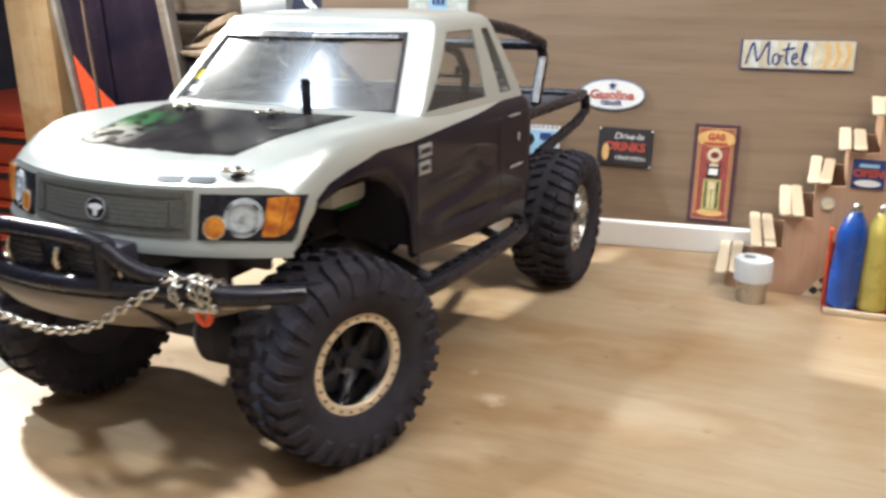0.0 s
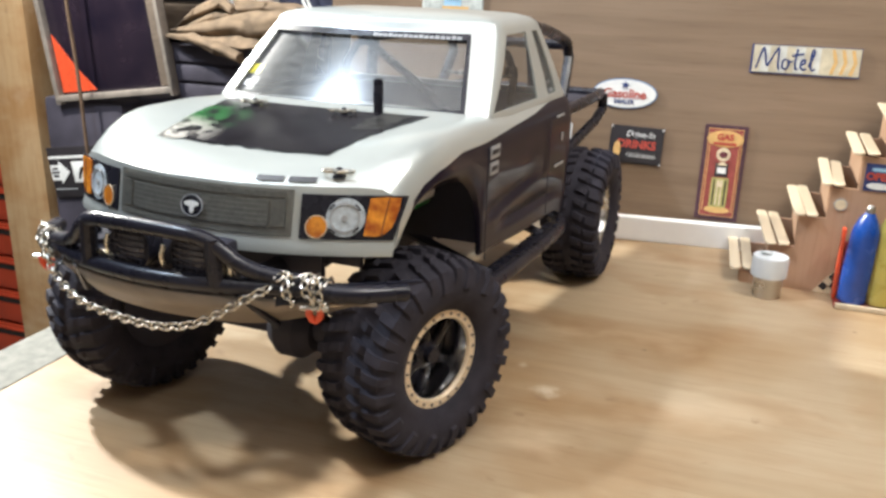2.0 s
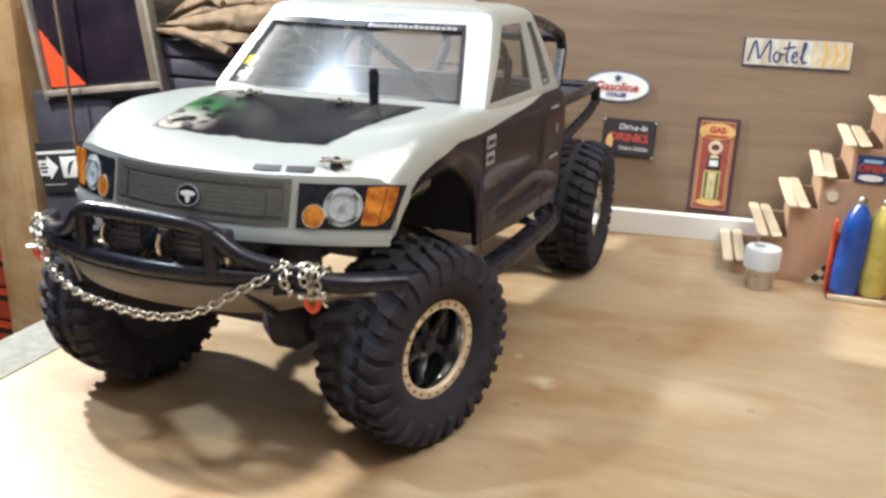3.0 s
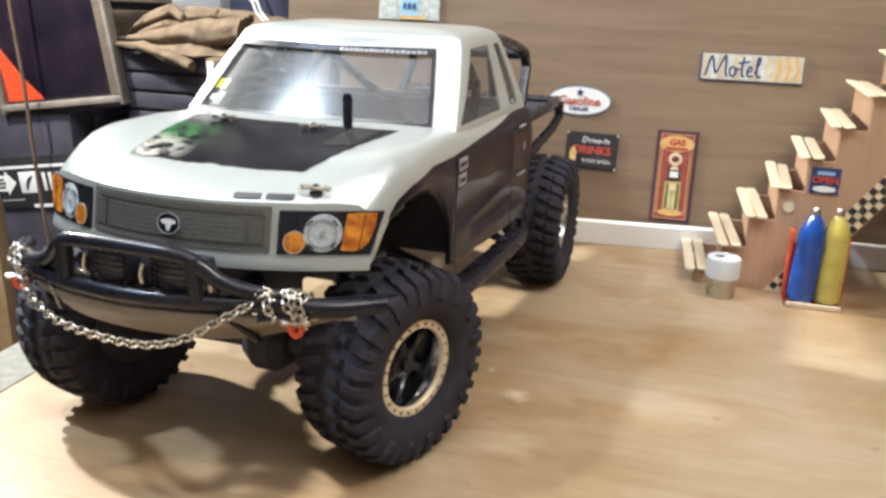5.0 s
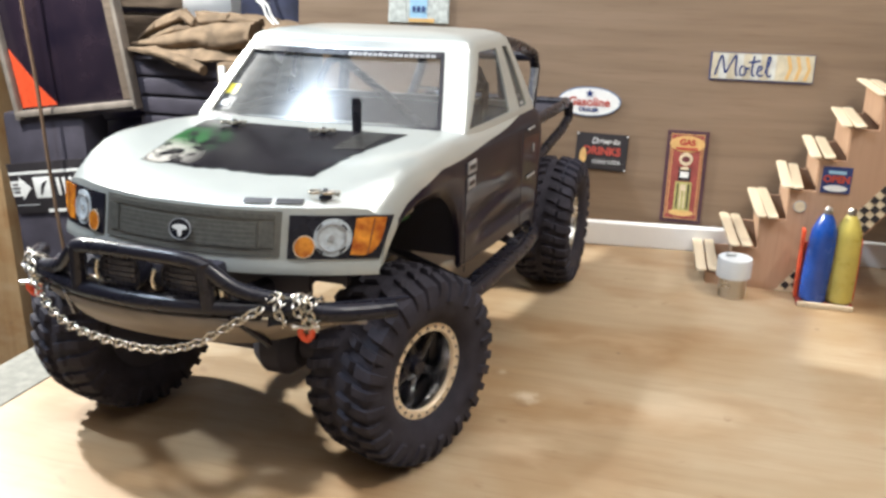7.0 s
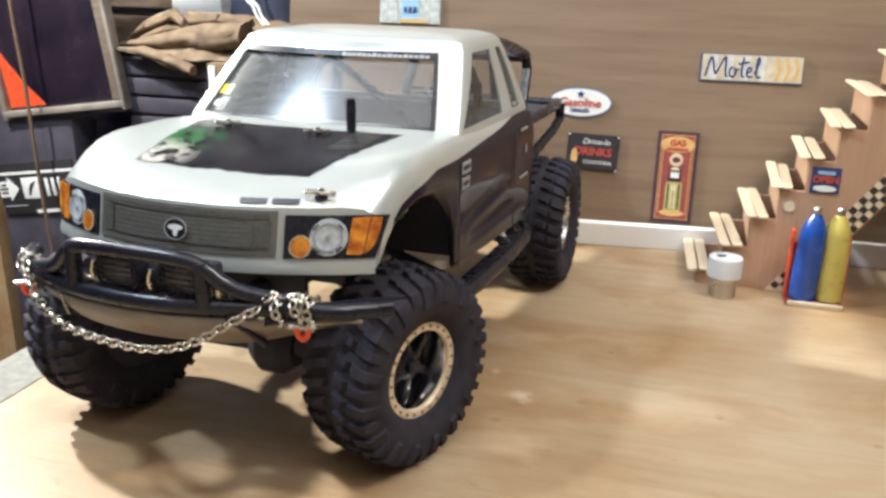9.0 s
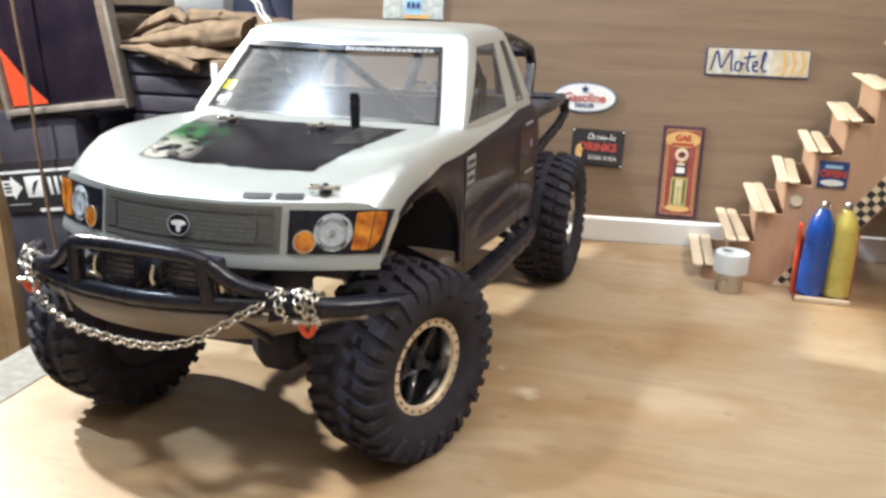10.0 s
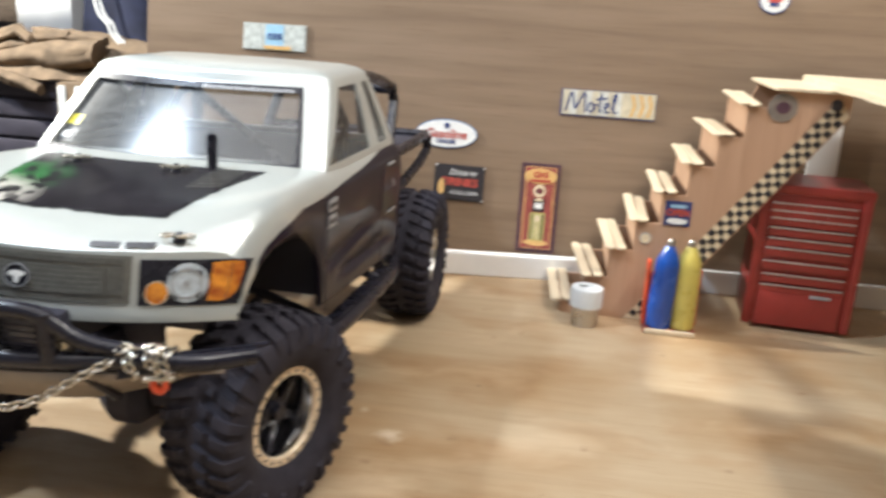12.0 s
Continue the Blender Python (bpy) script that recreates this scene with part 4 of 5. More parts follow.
def hood_patch(name, outline_rows, material, lift, label=""):
    bm = bmesh.new()
    rows = [[bm.verts.new((x, s + bow(x, s), hood_z(x, s) + lift)) for x, s in row] for row in outline_rows]
    for a, b in zip(rows, rows[1:]):
        for i in range(len(a) - 1):
            bm.faces.new((a[i], a[i + 1], b[i + 1], b[i]))
    ob = part(name, bm, material, truck, label)
    solid(ob, 0.0001, 0)
    return ob


def decal_material():
    """Glossy black hood print with a green and pale scuffed corner."""
    m = mat("hood_print", (0.012, 0.011, 0.014), 0.22, 0, 0.3, 80, 0.03, 0.04, spec=0.22)
    nt = m.node_tree
    b = nt.nodes["Principled BSDF"]
    old = b.inputs["Base Color"].links[0].from_socket
    tc = nt.nodes.new("ShaderNodeTexCoord")
    n = nt.nodes.new("ShaderNodeTexNoise")
    n.inputs["Scale"].default_value, n.inputs["Detail"].default_value = 95, 5
    nt.links.new(tc.outputs["Object"], n.inputs["Vector"])

    def blot(at, radius, colour, prev):
        d = nt.nodes.new("ShaderNodeVectorMath")
        d.operation = "DISTANCE"
        d.inputs[1].default_value = at
        nt.links.new(tc.outputs["Object"], d.inputs[0])
        mr = nt.nodes.new("ShaderNodeMapRange")
        mr.inputs[1].default_value, mr.inputs[2].default_value = radius, radius * 0.3
        nt.links.new(d.outputs["Value"], mr.inputs[0])
        ml = nt.nodes.new("ShaderNodeMath")
        ml.operation = "MULTIPLY"
        nt.links.new(mr.outputs[0], ml.inputs[0])
        th = nt.nodes.new("ShaderNodeMapRange")
        th.inputs[1].default_value, th.inputs[2].default_value = 0.44, 0.56
        nt.links.new(n.outputs[0], th.inputs[0])
        nt.links.new(th.outputs[0], ml.inputs[1])
        mx = nt.nodes.new("ShaderNodeMix")
        mx.data_type = "RGBA"
        mx.inputs[7].default_value = (*colour, 1)
        nt.links.new(ml.outputs[0], mx.inputs[0])
        nt.links.new(prev, mx.inputs[6])
        return mx.outputs[2]
    c = blot((-0.055, 0.075, 0.172), 0.036, (0.028, 0.11, 0.035), old)
    c = blot((-0.05, 0.045, 0.17), 0.03, (0.42, 0.4, 0.36), c)
    # the print thins out to bare pearl along its rim
    sp = nt.nodes.new("ShaderNodeSeparateXYZ")
    nt.links.new(tc.outputs["Object"], sp.inputs[0])

    def calc(op, a, bb, cc=None):
        q = nt.nodes.new("ShaderNodeMath")
        q.operation = op
        for i, v in enumerate((a, bb, cc)):
            if v is None:
                continue
            if isinstance(v, (int, float)):
                q.inputs[i].default_value = v
            else:
                nt.links.new(v, q.inputs[i])
        return q.outputs[0]
    across = calc("ABSOLUTE", calc("MULTIPLY_ADD", sp.outputs[1], -0.0625, sp.outputs[0]), 0)
    side = calc("SUBTRACT", calc("MULTIPLY_ADD", sp.outputs[1], 0.19, 0.0504), across)
    front = calc("SUBTRACT", sp.outputs[1], 0.032)
    rim = calc("MINIMUM", side, front)
    rim = calc("MULTIPLY_ADD", n.outputs[0], 0.009, calc("SUBTRACT", rim, 0.005))
    mr = nt.nodes.new("ShaderNodeMapRange")
    mr.inputs[1].default_value, mr.inputs[2].default_value = 0.0006, 0.0045
    nt.links.new(rim, mr.inputs[0])
    clear = nt.nodes.new("ShaderNodeBsdfTransparent")
    ms = nt.nodes.new("ShaderNodeMixShader")
    nt.links.new(mr.outputs[0], ms.inputs[0])
    nt.links.new(clear.outputs[0], ms.inputs[1])
    nt.links.new(b.outputs[0], ms.inputs[2])
    nt.links.new(ms.outputs[0], nt.nodes["Material Output"].inputs[0])
    nt.links.new(c, b.inputs["Base Color"])
    return m


def straight(x, y):
    """The station whose swept line passes y at x across."""
    b = 0.029 * (abs(x) / 0.1035) ** 2.07
    return (y - b) / (1 - b / 0.12)


rows = []
for k in range(9):
    s = 0.032 + 0.087 * k / 8
    hw = 0.0565 + 0.0165 * k / 8
    rows.append([(x, straight(x, s)) for x in [-hw + 2 * hw * i / 12 for i in range(13)]])
hood_patch("hood_print", rows, decal_material(), 0.00045, "glossy black hood print with green scuffs")
for k in range(7):
    s = 0.078 + 0.0055 * k
    hood_patch("vent_line", [[(0.041 + 0.02 * i / 2, s + j * 0.0011) for i in range(3)] for j in (0, 1)], GRILLE, 0.0011)
# unreadable maker's lettering at the hood's lip: two bars
for x0, x1 in ((0.032, 0.046), (0.0485, 0.062)):
    hood_patch("lettering_bar", [[(x0 + (x1 - x0) * i / 4, 0.0015 + j * 0.003) for i in range(5)] for j in (0, 1)], BLACK_PR, 0.0008)


def body_pin(x, s, turn=0):
    """A low stud with a bent spring clip through it."""
    z = hood_z(x, s)
    p = part("body_pin", revolve([(0, 0), (0.0034, 0), (0.0032, 0.0008), (0.0017, 0.0012), (0.0016, 0.0042), (0.001, 0.0048), (0, 0.0049)], 12), BLACK_PL, truck, "", pose(x, s + bow(x, s), z, 0, 0, turn))
    part("clip_wire", tube([(0.0075, 0.0016, 0.0028), (-0.001, 0.0016, 0.0028), (-0.0065, 0.0032, 0.0028), (-0.0088, 0.0, 0.0028), (-0.0065, -0.0028, 0.0028), (-0.003, -0.0006, 0.0028), (0.0005, -0.0026, 0.0028), (0.0045, -0.0006, 0.0028), (0.0075, -0.002, 0.0028)], 0.0009, 6), STEEL, p, "bright bent spring clip")


body_pin(-0.0445, 0.108, 24)
body_pin(0.019, 0.108, 24)
body_pin(0.071, 0.006, 14)
part("antenna_post", revolve([(0, 0.176), (0.0034, 0.176), (0.003, 0.179), (0.0031, 0.196), (0.0024, 0.1985), (0, 0.199)], 14), BLACK_PL, truck, "black rubber post", pose(0.0348, 0.1215, 0))

# nose: grille, badge, headlights


def nose(x, z, out=0.0):
    return Vector((x, bow(x, 0) - 0.006 * max(0.0, (0.16 - z) / 0.03) - out, z))


def nose_patch(name, x0, x1, z0, z1, material, parent, out, n=10, label="", skew=0.0, thick=0.0008, flare=0.0):
    bm = bmesh.new()
    lo = [bm.verts.new(nose(x0 + (x1 - x0) * i / n, z0, out)) for i in range(n + 1)]
    hi = [bm.verts.new(nose(x0 + (x1 - x0) * i / n + skew + flare * i / n, z1, out)) for i in range(n + 1)]
    for i in range(n):
        bm.faces.new((lo[i], lo[i + 1], hi[i + 1], hi[i]))
    ob = part(name, bm, material, parent, label)
    solid(ob, thick, 0)
    return ob


def nose_disc(name, x, z, a, b, material, parent, out, label="", ring=0.0):
    bm = bmesh.new()
    pts = [bm.verts.new(nose(x + a * math.cos(t), z + b * math.sin(t), out)) for t in [2 * math.pi * i / 28 for i in range(28)]]
    if ring:
        inn = [bm.verts.new(nose(x + (a - ring) * math.cos(t), z + (b - ring) * math.sin(t), out)) for t in [2 * math.pi * i / 28 for i in range(28)]]
        for i in range(28):
            bm.faces.new((pts[i], pts[(i + 1) % 28], inn[(i + 1) % 28], inn[i]))
    else:
        bm.faces.new(pts)
    ob = part(name, bm, material, parent, label)
    solid(ob, 0.0006, 0)
    return ob


def nose_poly(name, outline, material, parent, out, label=""):
    """A flat-edged patch on the nose, filled from its middle."""
    bm = bmesh.new()
    cx, cz = sum(x for x, z in outline) / len(outline), sum(z for x, z in outline) / len(outline)
    mid = bm.verts.new(nose(cx, cz, out))
    rings = []
    for k in (0.5, 1.0):
        rings.append([bm.verts.new(nose(cx + (x - cx) * k, cz + (z - cz) * k, out)) for x, z in outline])
    n = len(outline)
    for i in range(n):
        j = (i + 1) % n
        bm.faces.new((mid, rings[0][i], rings[0][j]))
        bm.faces.new((rings[0][i], rings[1][i], rings[1][j], rings[0][j]))
    ob = part(name, bm, material, parent, label)
    solid(ob, 0.0008, 0)
    return ob


grille = nose_patch("grille", -0.0535, 0.0535, 0.1345, 0.1575, GRILLE, truck, 0.0006, 14, "smoked grey printed grille")
nose_patch("grille_mesh", -0.042, 0.042, 0.1385, 0.1515, GRILLE_D, grille, 0.0012, 12)
nose_patch("grille_bar", -0.05, 0.05, 0.1535, 0.1562, GRILLE_D, grille, 0.0012, 12)
for k in range(5):
    nose_patch("mesh_bar", -0.041, 0.041, 0.1396 + 0.0024 * k, 0.1402 + 0.0024 * k, GRILLE, grille, 0.0014, 12, "", 0.0, 0.0005)
for sx in (-1, 1):
    nose_patch("grille_slot", sx * 0.047 - 0.0035, sx * 0.047 + 0.0035, 0.139, 0.1525, GRILLE_D, grille, 0.0014, 3)
bd = nose_disc("badge", 0.0, 0.1455, 0.0068, 0.0056, BLACK_PL, grille, 0.002, "round badge with a pale emblem")
nose_disc("badge_ring", 0.0, 0.1455, 0.0068, 0.0056, GREY_PR, bd, 0.0026, "", 0.0005)
nose_disc("emblem", 0.0, 0.1464, 0.0044, 0.0015, WHITE_PR, bd, 0.0028)
nose_disc("emblem", 0.0004, 0.1445, 0.0013, 0.0028, WHITE_PR, bd, 0.003)
for sx in (-1, 1):
    hl = nose_patch("headlight", sx * 0.0572, sx * 0.0995, 0.1338, 0.1558, BLACK_PL, truck, 0.0006, 12, "printed headlight with amber corner", 0, 0.0008, sx * 0.005)
    nose_disc("main_lens", sx * 0.0782, 0.1449, 0.0088, 0.0096, LENS, hl, 0.0013, "pale grey lamp lens")
    nose_disc("lens_ring", sx * 0.0782, 0.1449, 0.0068, 0.0074, GREY_PR, hl, 0.0019, "", 0.0008)
    nose_disc("lens_eye", sx * 0.0782, 0.1449, 0.0014, 0.0015, GREY_PR, hl, 0.0021)
    for a0 in (0.5, 2.2, 3.8, 5.3):
        bm = bmesh.new()
        arc = [[bm.verts.new(nose(sx * 0.0782 + r * 0.92 * math.cos(a0 + 0.09 * k), 0.1449 + r * math.sin(a0 + 0.09 * k), 0.0024)) for k in range(6)] for r in (0.0079, 0.0088)]
        for k in range(5):
            bm.faces.new((arc[0][k], arc[0][k + 1], arc[1][k + 1], arc[1][k]))
        solid(part("lens_mark", bm, BLACK_PR, hl), 0.0004, 0)
    nose_disc("side_lens", sx * 0.0655, 0.1402, 0.0047, 0.0053, ORANGE, hl, 0.0016, "amber round lens")
    nose_disc("side_lens_ring", sx * 0.0655, 0.1402, 0.0052, 0.0058, RING, hl, 0.0018, "", 0.0004)
    # one wrap-round amber lens: straight inner edge, outer end rounded off low down
    edge = [(0.0868, 0.1362), (0.0925, 0.1358), (0.0962, 0.1372), (0.0988, 0.1405), (0.1003, 0.145), (0.1012, 0.15), (0.1016, 0.1548), (0.096, 0.1552), (0.0885, 0.1546)]
    nose_poly("amber_corner", [(sx * x, z) for x, z in edge], ORANGE, hl, 0.0014, "amber corner lens")
    nose_patch("lens_rib", sx * 0.0944, sx * 0.0949, 0.1362, 0.1548, BROWN_LN, hl, 0.002, 2, "", sx * 0.0022, 0.0004)

# flank details
for z0, w in ((0.1585, 0.0145), (0.1485, 0.013)):
    dec = part("side_sticker", box(0.0006, w, 0.0078, (0.1052, 0.1295 + w / 2, z0), 0.0002), GREY_PR, truck, "grey sticker with worn print")
    part("print_bar", box(0.0004, w - 0.004, 0.0028, (0.1056, 0.1295 + w / 2, z0), 0.0001), BLACK_PR, dec)
part("repeater_lamp", box(0.0008, 0.0055, 0.0045, (0.1038, 0.1065, 0.1635), 0.0003), RED_CLIP, truck, "small red side repeater")
part("door_handle", box(0.0012, 0.016, 0.0016, (0.1045, 0.262, 0.1625), 0.0004), GREY_PR, truck)
part("print_bar", box(0.0006, 0.02, 0.002, (0.1042, 0.266, 0.1255), 0.0002), GREY_PR, truck)
part("print_bar", box(0.0006, 0.003, 0.006, (0.1042, 0.27, 0.146), 0.0002), GREY_PR, truck)
for y in (0.1275, 0.2405):
    part("door_seam", box(0.0005, 0.0007, 0.07, (0.1047, y, 0.127), 0.0001), BLACK_MATT, truck)
for k in range(7):
    part("pillar_print", box(0.0007, 0.008, 0.0026, (0.0935 - 0.0023 * k - 0.0002, 0.2685 - 0.0026 * k, 0.1795 + 0.0054 * k), 0.0002), GREY_PR, truck)

# wheels


def tyre_bm():
    """One skin: the carcass turned round, raised into slanted lugs that run from the middle over the shoulder, staggered side to side."""
    LUGS = 32
    phases = (0.0, 0.045, 0.12, 0.25, 0.38, 0.455, 0.5, 0.545, 0.62, 0.75, 0.88, 0.955)
    half = [(0.0275, 0.0165), (0.0305, 0.0205), (0.037, 0.0236), (0.0415, 0.0242), (0.0425, 0.0242), (0.0455, 0.0241), (0.0495, 0.0234), (0.0522, 0.0218), (0.0535, 0.0188), (0.0541, 0.0150), (0.0544, 0.0125), (0.0545, 0.0105), (0.0546, 0.0060), (0.0546, 0.0038), (0.0546, 0.0028)]
    prof = [(r, -z) for r, z in half] + half[::-1]
    bm = bmesh.new()
    rings = []
    for q in range(LUGS * len(phases)):
        lug, ph = divmod(q, len(phases))
        ring = []
        for r, z in prof:
            side = -1 if z < 0 else 1
            az = abs(z)
            p = (phases[ph] + (0.5 if side > 0 else 0.0)) % 1.0
            odd = (lug + (1 if side > 0 and phases[ph] >= 0.5 else 0)) % 2
            up = 0.04 < p < 0.46 or (0.45 < p < 0.56 and az > 0.0148 and not odd)
            if az < 0.003 or r < 0.042 or (r < 0.047 and odd):
                up = False
            lift = 1.0 if up else 0.0
            if up and 0.0118 < az < 0.0128 and r > 0.054:
                lift = 0.15
            nr, nz = (1.0, 0.0) if r > 0.0535 else (0.75, 0.65 * side) if r > 0.051 else (0.2, 0.97 * side)
            h = (0.0032 if r > 0.0535 else 0.0026 if r > 0.051 else 0.0016) * lift
            slant = 0.011 * min(1.0, az / 0.02) * 11 + (0.05 if r < 0.0525 and az > 0.02 else 0.0) * (0.0525 - r) * 60
            a = 2 * math.pi * (lug + phases[ph]) / LUGS + slant
            rr, zz = r + h * nr, z + h * nz
            ring.append(bm.verts.new((rr * math.cos(a), rr * math.sin(a), zz)))
        rings.append(ring)
    for i in range(len(rings)):
        a, c = rings[i], rings[(i + 1) % len(rings)]
        for k in range(len(a) - 1):
            bm.faces.new((a[k], c[k], c[k + 1], a[k + 1]))
    return bm


BOLT = mesh_of(revolve([(0.001, 0.0173), (0.0009, 0.0187), (0, 0.0188)], 8), "bolt", TAUPE)


def rim_parts(w, ring=RING, ring_label="sand-coloured bead ring"):
    """Rim, its bead ring, spokes and bolts; outer face towards local +z."""
    rim = part("rim", revolve([(0.0262, -0.0195), (0.0285, -0.019), (0.0262, -0.014), (0.0235, -0.008), (0.0235, 0.006), (0.0252, 0.014), (0.0268, 0.0155), (0.0262, 0.0165), (0.0243, 0.0153), (0.0222, 0.007), (0.0222, -0.014)], 48), CHROME, w, "chrome inner rim")
    part("bead_ring", revolve([(0.0236, 0.0155), (0.0288, 0.0155), (0.0293, 0.0167), (0.0285, 0.0180), (0.0243, 0.0180), (0.0236, 0.0170)], 48, closed=True), ring, w, ring_label)
    # added dark disc: covers the chrome with the shade behind the wheel
    part("rim_back", revolve([(0.0292, -0.0192), (0.024, -0.0198), (0.01, -0.02), (0, -0.02)], 32), BLACK_MATT, w, "dark disc added for the shade behind the rim")
    for i in range(24):
        a = 2 * math.pi * i / 24
        o = new("bolt", BOLT)
        o.parent = w
        o.matrix_basis = Matrix.Translation((0.0264 * math.cos(a), 0.0264 * math.sin(a), 0))
    part("wheel_disc", revolve([(0.0222, -0.002), (0.0215, 0.0), (0.012, 0.003), (0.0085, 0.0045), (0.0085, 0.0075), (0.005, 0.009), (0.0045, 0.0125), (0, 0.0128)], 36), BLACK_PL, w, "black wheel disc")
    for i in range(6):
        a = 2 * math.pi * i / 6
        m = Matrix.Rotation(a, 4, "Z") @ Matrix.Translation((0.0145, 0, 0.0045)) @ Matrix.Rotation(radians(12), 4, "Y")
        part("spoke", box(0.016, 0.0052, 0.0045, (0, 0, 0), 0.0012), BLACK_PL, w, "", m)
    return rim


TYRE = mesh_of(tyre_bm(), "tyre", RUBBER, True, 30)


def wheel(x, s, steer, spin):
    side = 1 if x > 0 else -1
    w = tagged(new("wheel"), "large black tyre on a beadlock rim")
    w.empty_display_size = 0.02
    w.parent = truck
    w.matrix_basis = pose(x, s, TR_R - 0.0008, 0, 0, steer) @ Matrix.Rotation(radians(90 * side), 4, "Y") @ Matrix.Rotation(radians(spin), 4, "Z")
    t = new("tyre", TYRE)
    t.parent = w
    if s > 0.2:
        rim_parts(w, STEEL, "bare metal bead ring")
    else:
        rim_parts(w)


wheel(TR_L - 0.0005, AX_F, -20.5, 0)
wheel(-TR_L, AX_F, -13, 7)
wheel(TR_L - 0.004, AX_R, 0, 11)
wheel(-TR_L, AX_R, 0, 3)

# chassis
for s in (AX_F, AX_R):
    part("axle", revolve([(0, -0.076), (0.0085, -0.076), (0.0085, -0.03), (0.0075, 0.076), (0, 0.076)], 16), BLACK_MATT, truck, "", pose(0, s, TR_R, 0, 90, 0))
    part("differential", revolve([(0, -0.016), (0.012, -0.014), (0.018, -0.006), (0.018, 0.006), (0.012, 0.014), (0, 0.016)], 20), BLACK_MATT, truck, "", pose(0.018, s, TR_R - 0.002, 0, 90, 0))
for sx in (-1, 1):
    part("inner_fender", box(0.002, 0.104, 0.052, (sx * 0.048, 0.074, 0.133), 0.0005), BLACK_MATT, truck)
    # added black sheet: keeps lit floor from showing through the dark arch
    part("arch_panel", box(0.054, 0.002, 0.066 if sx > 0 else 0.048, (sx * 0.075, 0.1285, 0.1345 if sx > 0 else 0.1435), 0.0005), BLACK_MATT, truck)
    part("chassis_rail", tube([(sx * 0.038, -0.01, 0.104), (sx * 0.038, 0.1, 0.108), (sx * 0.038, 0.2, 0.1), (sx * 0.038, 0.3, 0.108), (sx * 0.038, 0.44, 0.112)], 0.0065, 8), BLACK_MATT, truck)
    for s0, s1 in ((AX_F, 0.205), (AX_R, 0.22)):
        part("suspension_link", tube([(sx * 0.05, s0, 0.056), (sx * 0.03, s1, 0.072)], 0.0035, 8), BLACK_MATT, truck)
    for s0 in (AX_F + 0.012, AX_R - 0.012):
        sh = part("shock_absorber", tube([(sx * 0.062, s0, 0.062), (sx * 0.052, s0 + (0.016 if s0 < 0.2 else -0.016), 0.138)], 0.0055, 12), BLACK_MATT, truck)
        coil = [Vector((sx * 0.062, s0, 0.066)).lerp(Vector((sx * 0.052, s0 + (0.016 if s0 < 0.2 else -0.016), 0.134)), k / 60) + Vector((0.0078 * math.cos(k * 0.9), 0.0078 * math.sin(k * 0.9), 0)) for k in range(61)]
        part("coil_spring", tube(coil, 0.0011, 6, rounds=0), BLACK_PL, sh)
    # rock slider
    part("rock_slider", tube([(sx * 0.098, 0.118, 0.0735), (sx * 0.107, 0.132, 0.0725), (sx * 0.107, 0.278, 0.0725), (sx * 0.094, 0.296, 0.0765)], 0.0052, 12), BLACK_PL, truck)
    part("slider_plate", box(0.009, 0.15, 0.004, (sx * 0.0985, 0.205, 0.0735), 0.001), BLACK_PL, truck)
    for s in (0.15, 0.25):
        part("slider_arm", tube([(sx * 0.04, s, 0.095), (sx * 0.1, s, 0.074)], 0.0035, 8), BLACK_MATT, truck)
part("transmission_skid", box(0.07, 0.11, 0.012, (0, 0.2, 0.085), 0.004), BLACK_MATT, truck)
part("motor_plate", box(0.055, 0.05, 0.04, (0.0, 0.12, 0.125), 0.004), BLACK_MATT, truck)
# the tray is grey; the white colour stands in for light reaching it
part("battery_tray", box(0.022, 0.034, 0.018, (0.064, 0.104, 0.139), 0.004), WHITE_PR, truck, "tray behind the front wheel, whitened for light on it")
part("wire_plug", box(0.012, 0.02, 0.004, (0.066, 0.108, 0.129), 0.0008), GREEN_PR, truck, "green wire plug")
part("white_wire", tube([(0.07, 0.062, 0.132), (0.074, 0.07, 0.133), (0.07, 0.078, 0.14), (0.06, 0.085, 0.145)], 0.0016, 8), WHITE_PR, truck)

# front bumper
BS = -0.041


def bp(x, z, back=0.0):
    return (x, BS + 0.041 * (abs(x) / 0.1125) ** 2 + back, z)


part("bumper_tube", tube([bp(-0.1135, 0.1145, 0.012), bp(-0.1, 0.1165, 0.0), bp(-0.075, 0.1185), bp(-0.04, 0.1185), bp(0.0, 0.1185), bp(0.04, 0.1185), bp(0.075, 0.1185), bp(0.096, 0.1155, -0.003), bp(0.1135, 0.1125, 0.008)], 0.0046, 12), BLACK_PL, truck, "black tubular bumper")
part("light_hoop", tube([bp(-0.08, 0.1205), bp(-0.052, 0.1265), bp(-0.039, 0.141), bp(-0.026, 0.1432), bp(0.022, 0.1432), bp(0.036, 0.141), bp(0.052, 0.1265), bp(0.084, 0.1195)], 0.004, 12, rounds=2), BLACK_PL, truck, "black light hoop")
for sx in (-1, 1):
    part("hoop_upright", tube([bp(sx * 0.037, 0.1415), bp(sx * 0.0385, 0.1185)], 0.0042, 10), BLACK_PL, truck)
    part("bumper_arm", tube([(sx * 0.034, -0.03, 0.115), (sx * 0.036, 0.02, 0.11)], 0.006, 8), BLACK_MATT, truck)
bm = bmesh.new()
lo_, hi_ = [], []
for i in range(21):
    x = -0.106 + 0.212 * i / 20
    k = abs(x) / 0.106
    hi_.append(bm.verts.new(bp(x, 0.1145 - 0.003 * k ** 3, -0.003 * k ** 2)))
    lo_.append(bm.verts.new(bp(x * 0.96, 0.097 + 0.0135 * max(0.0, (k - 0.45) / 0.55) ** 1.3, 0.012)))
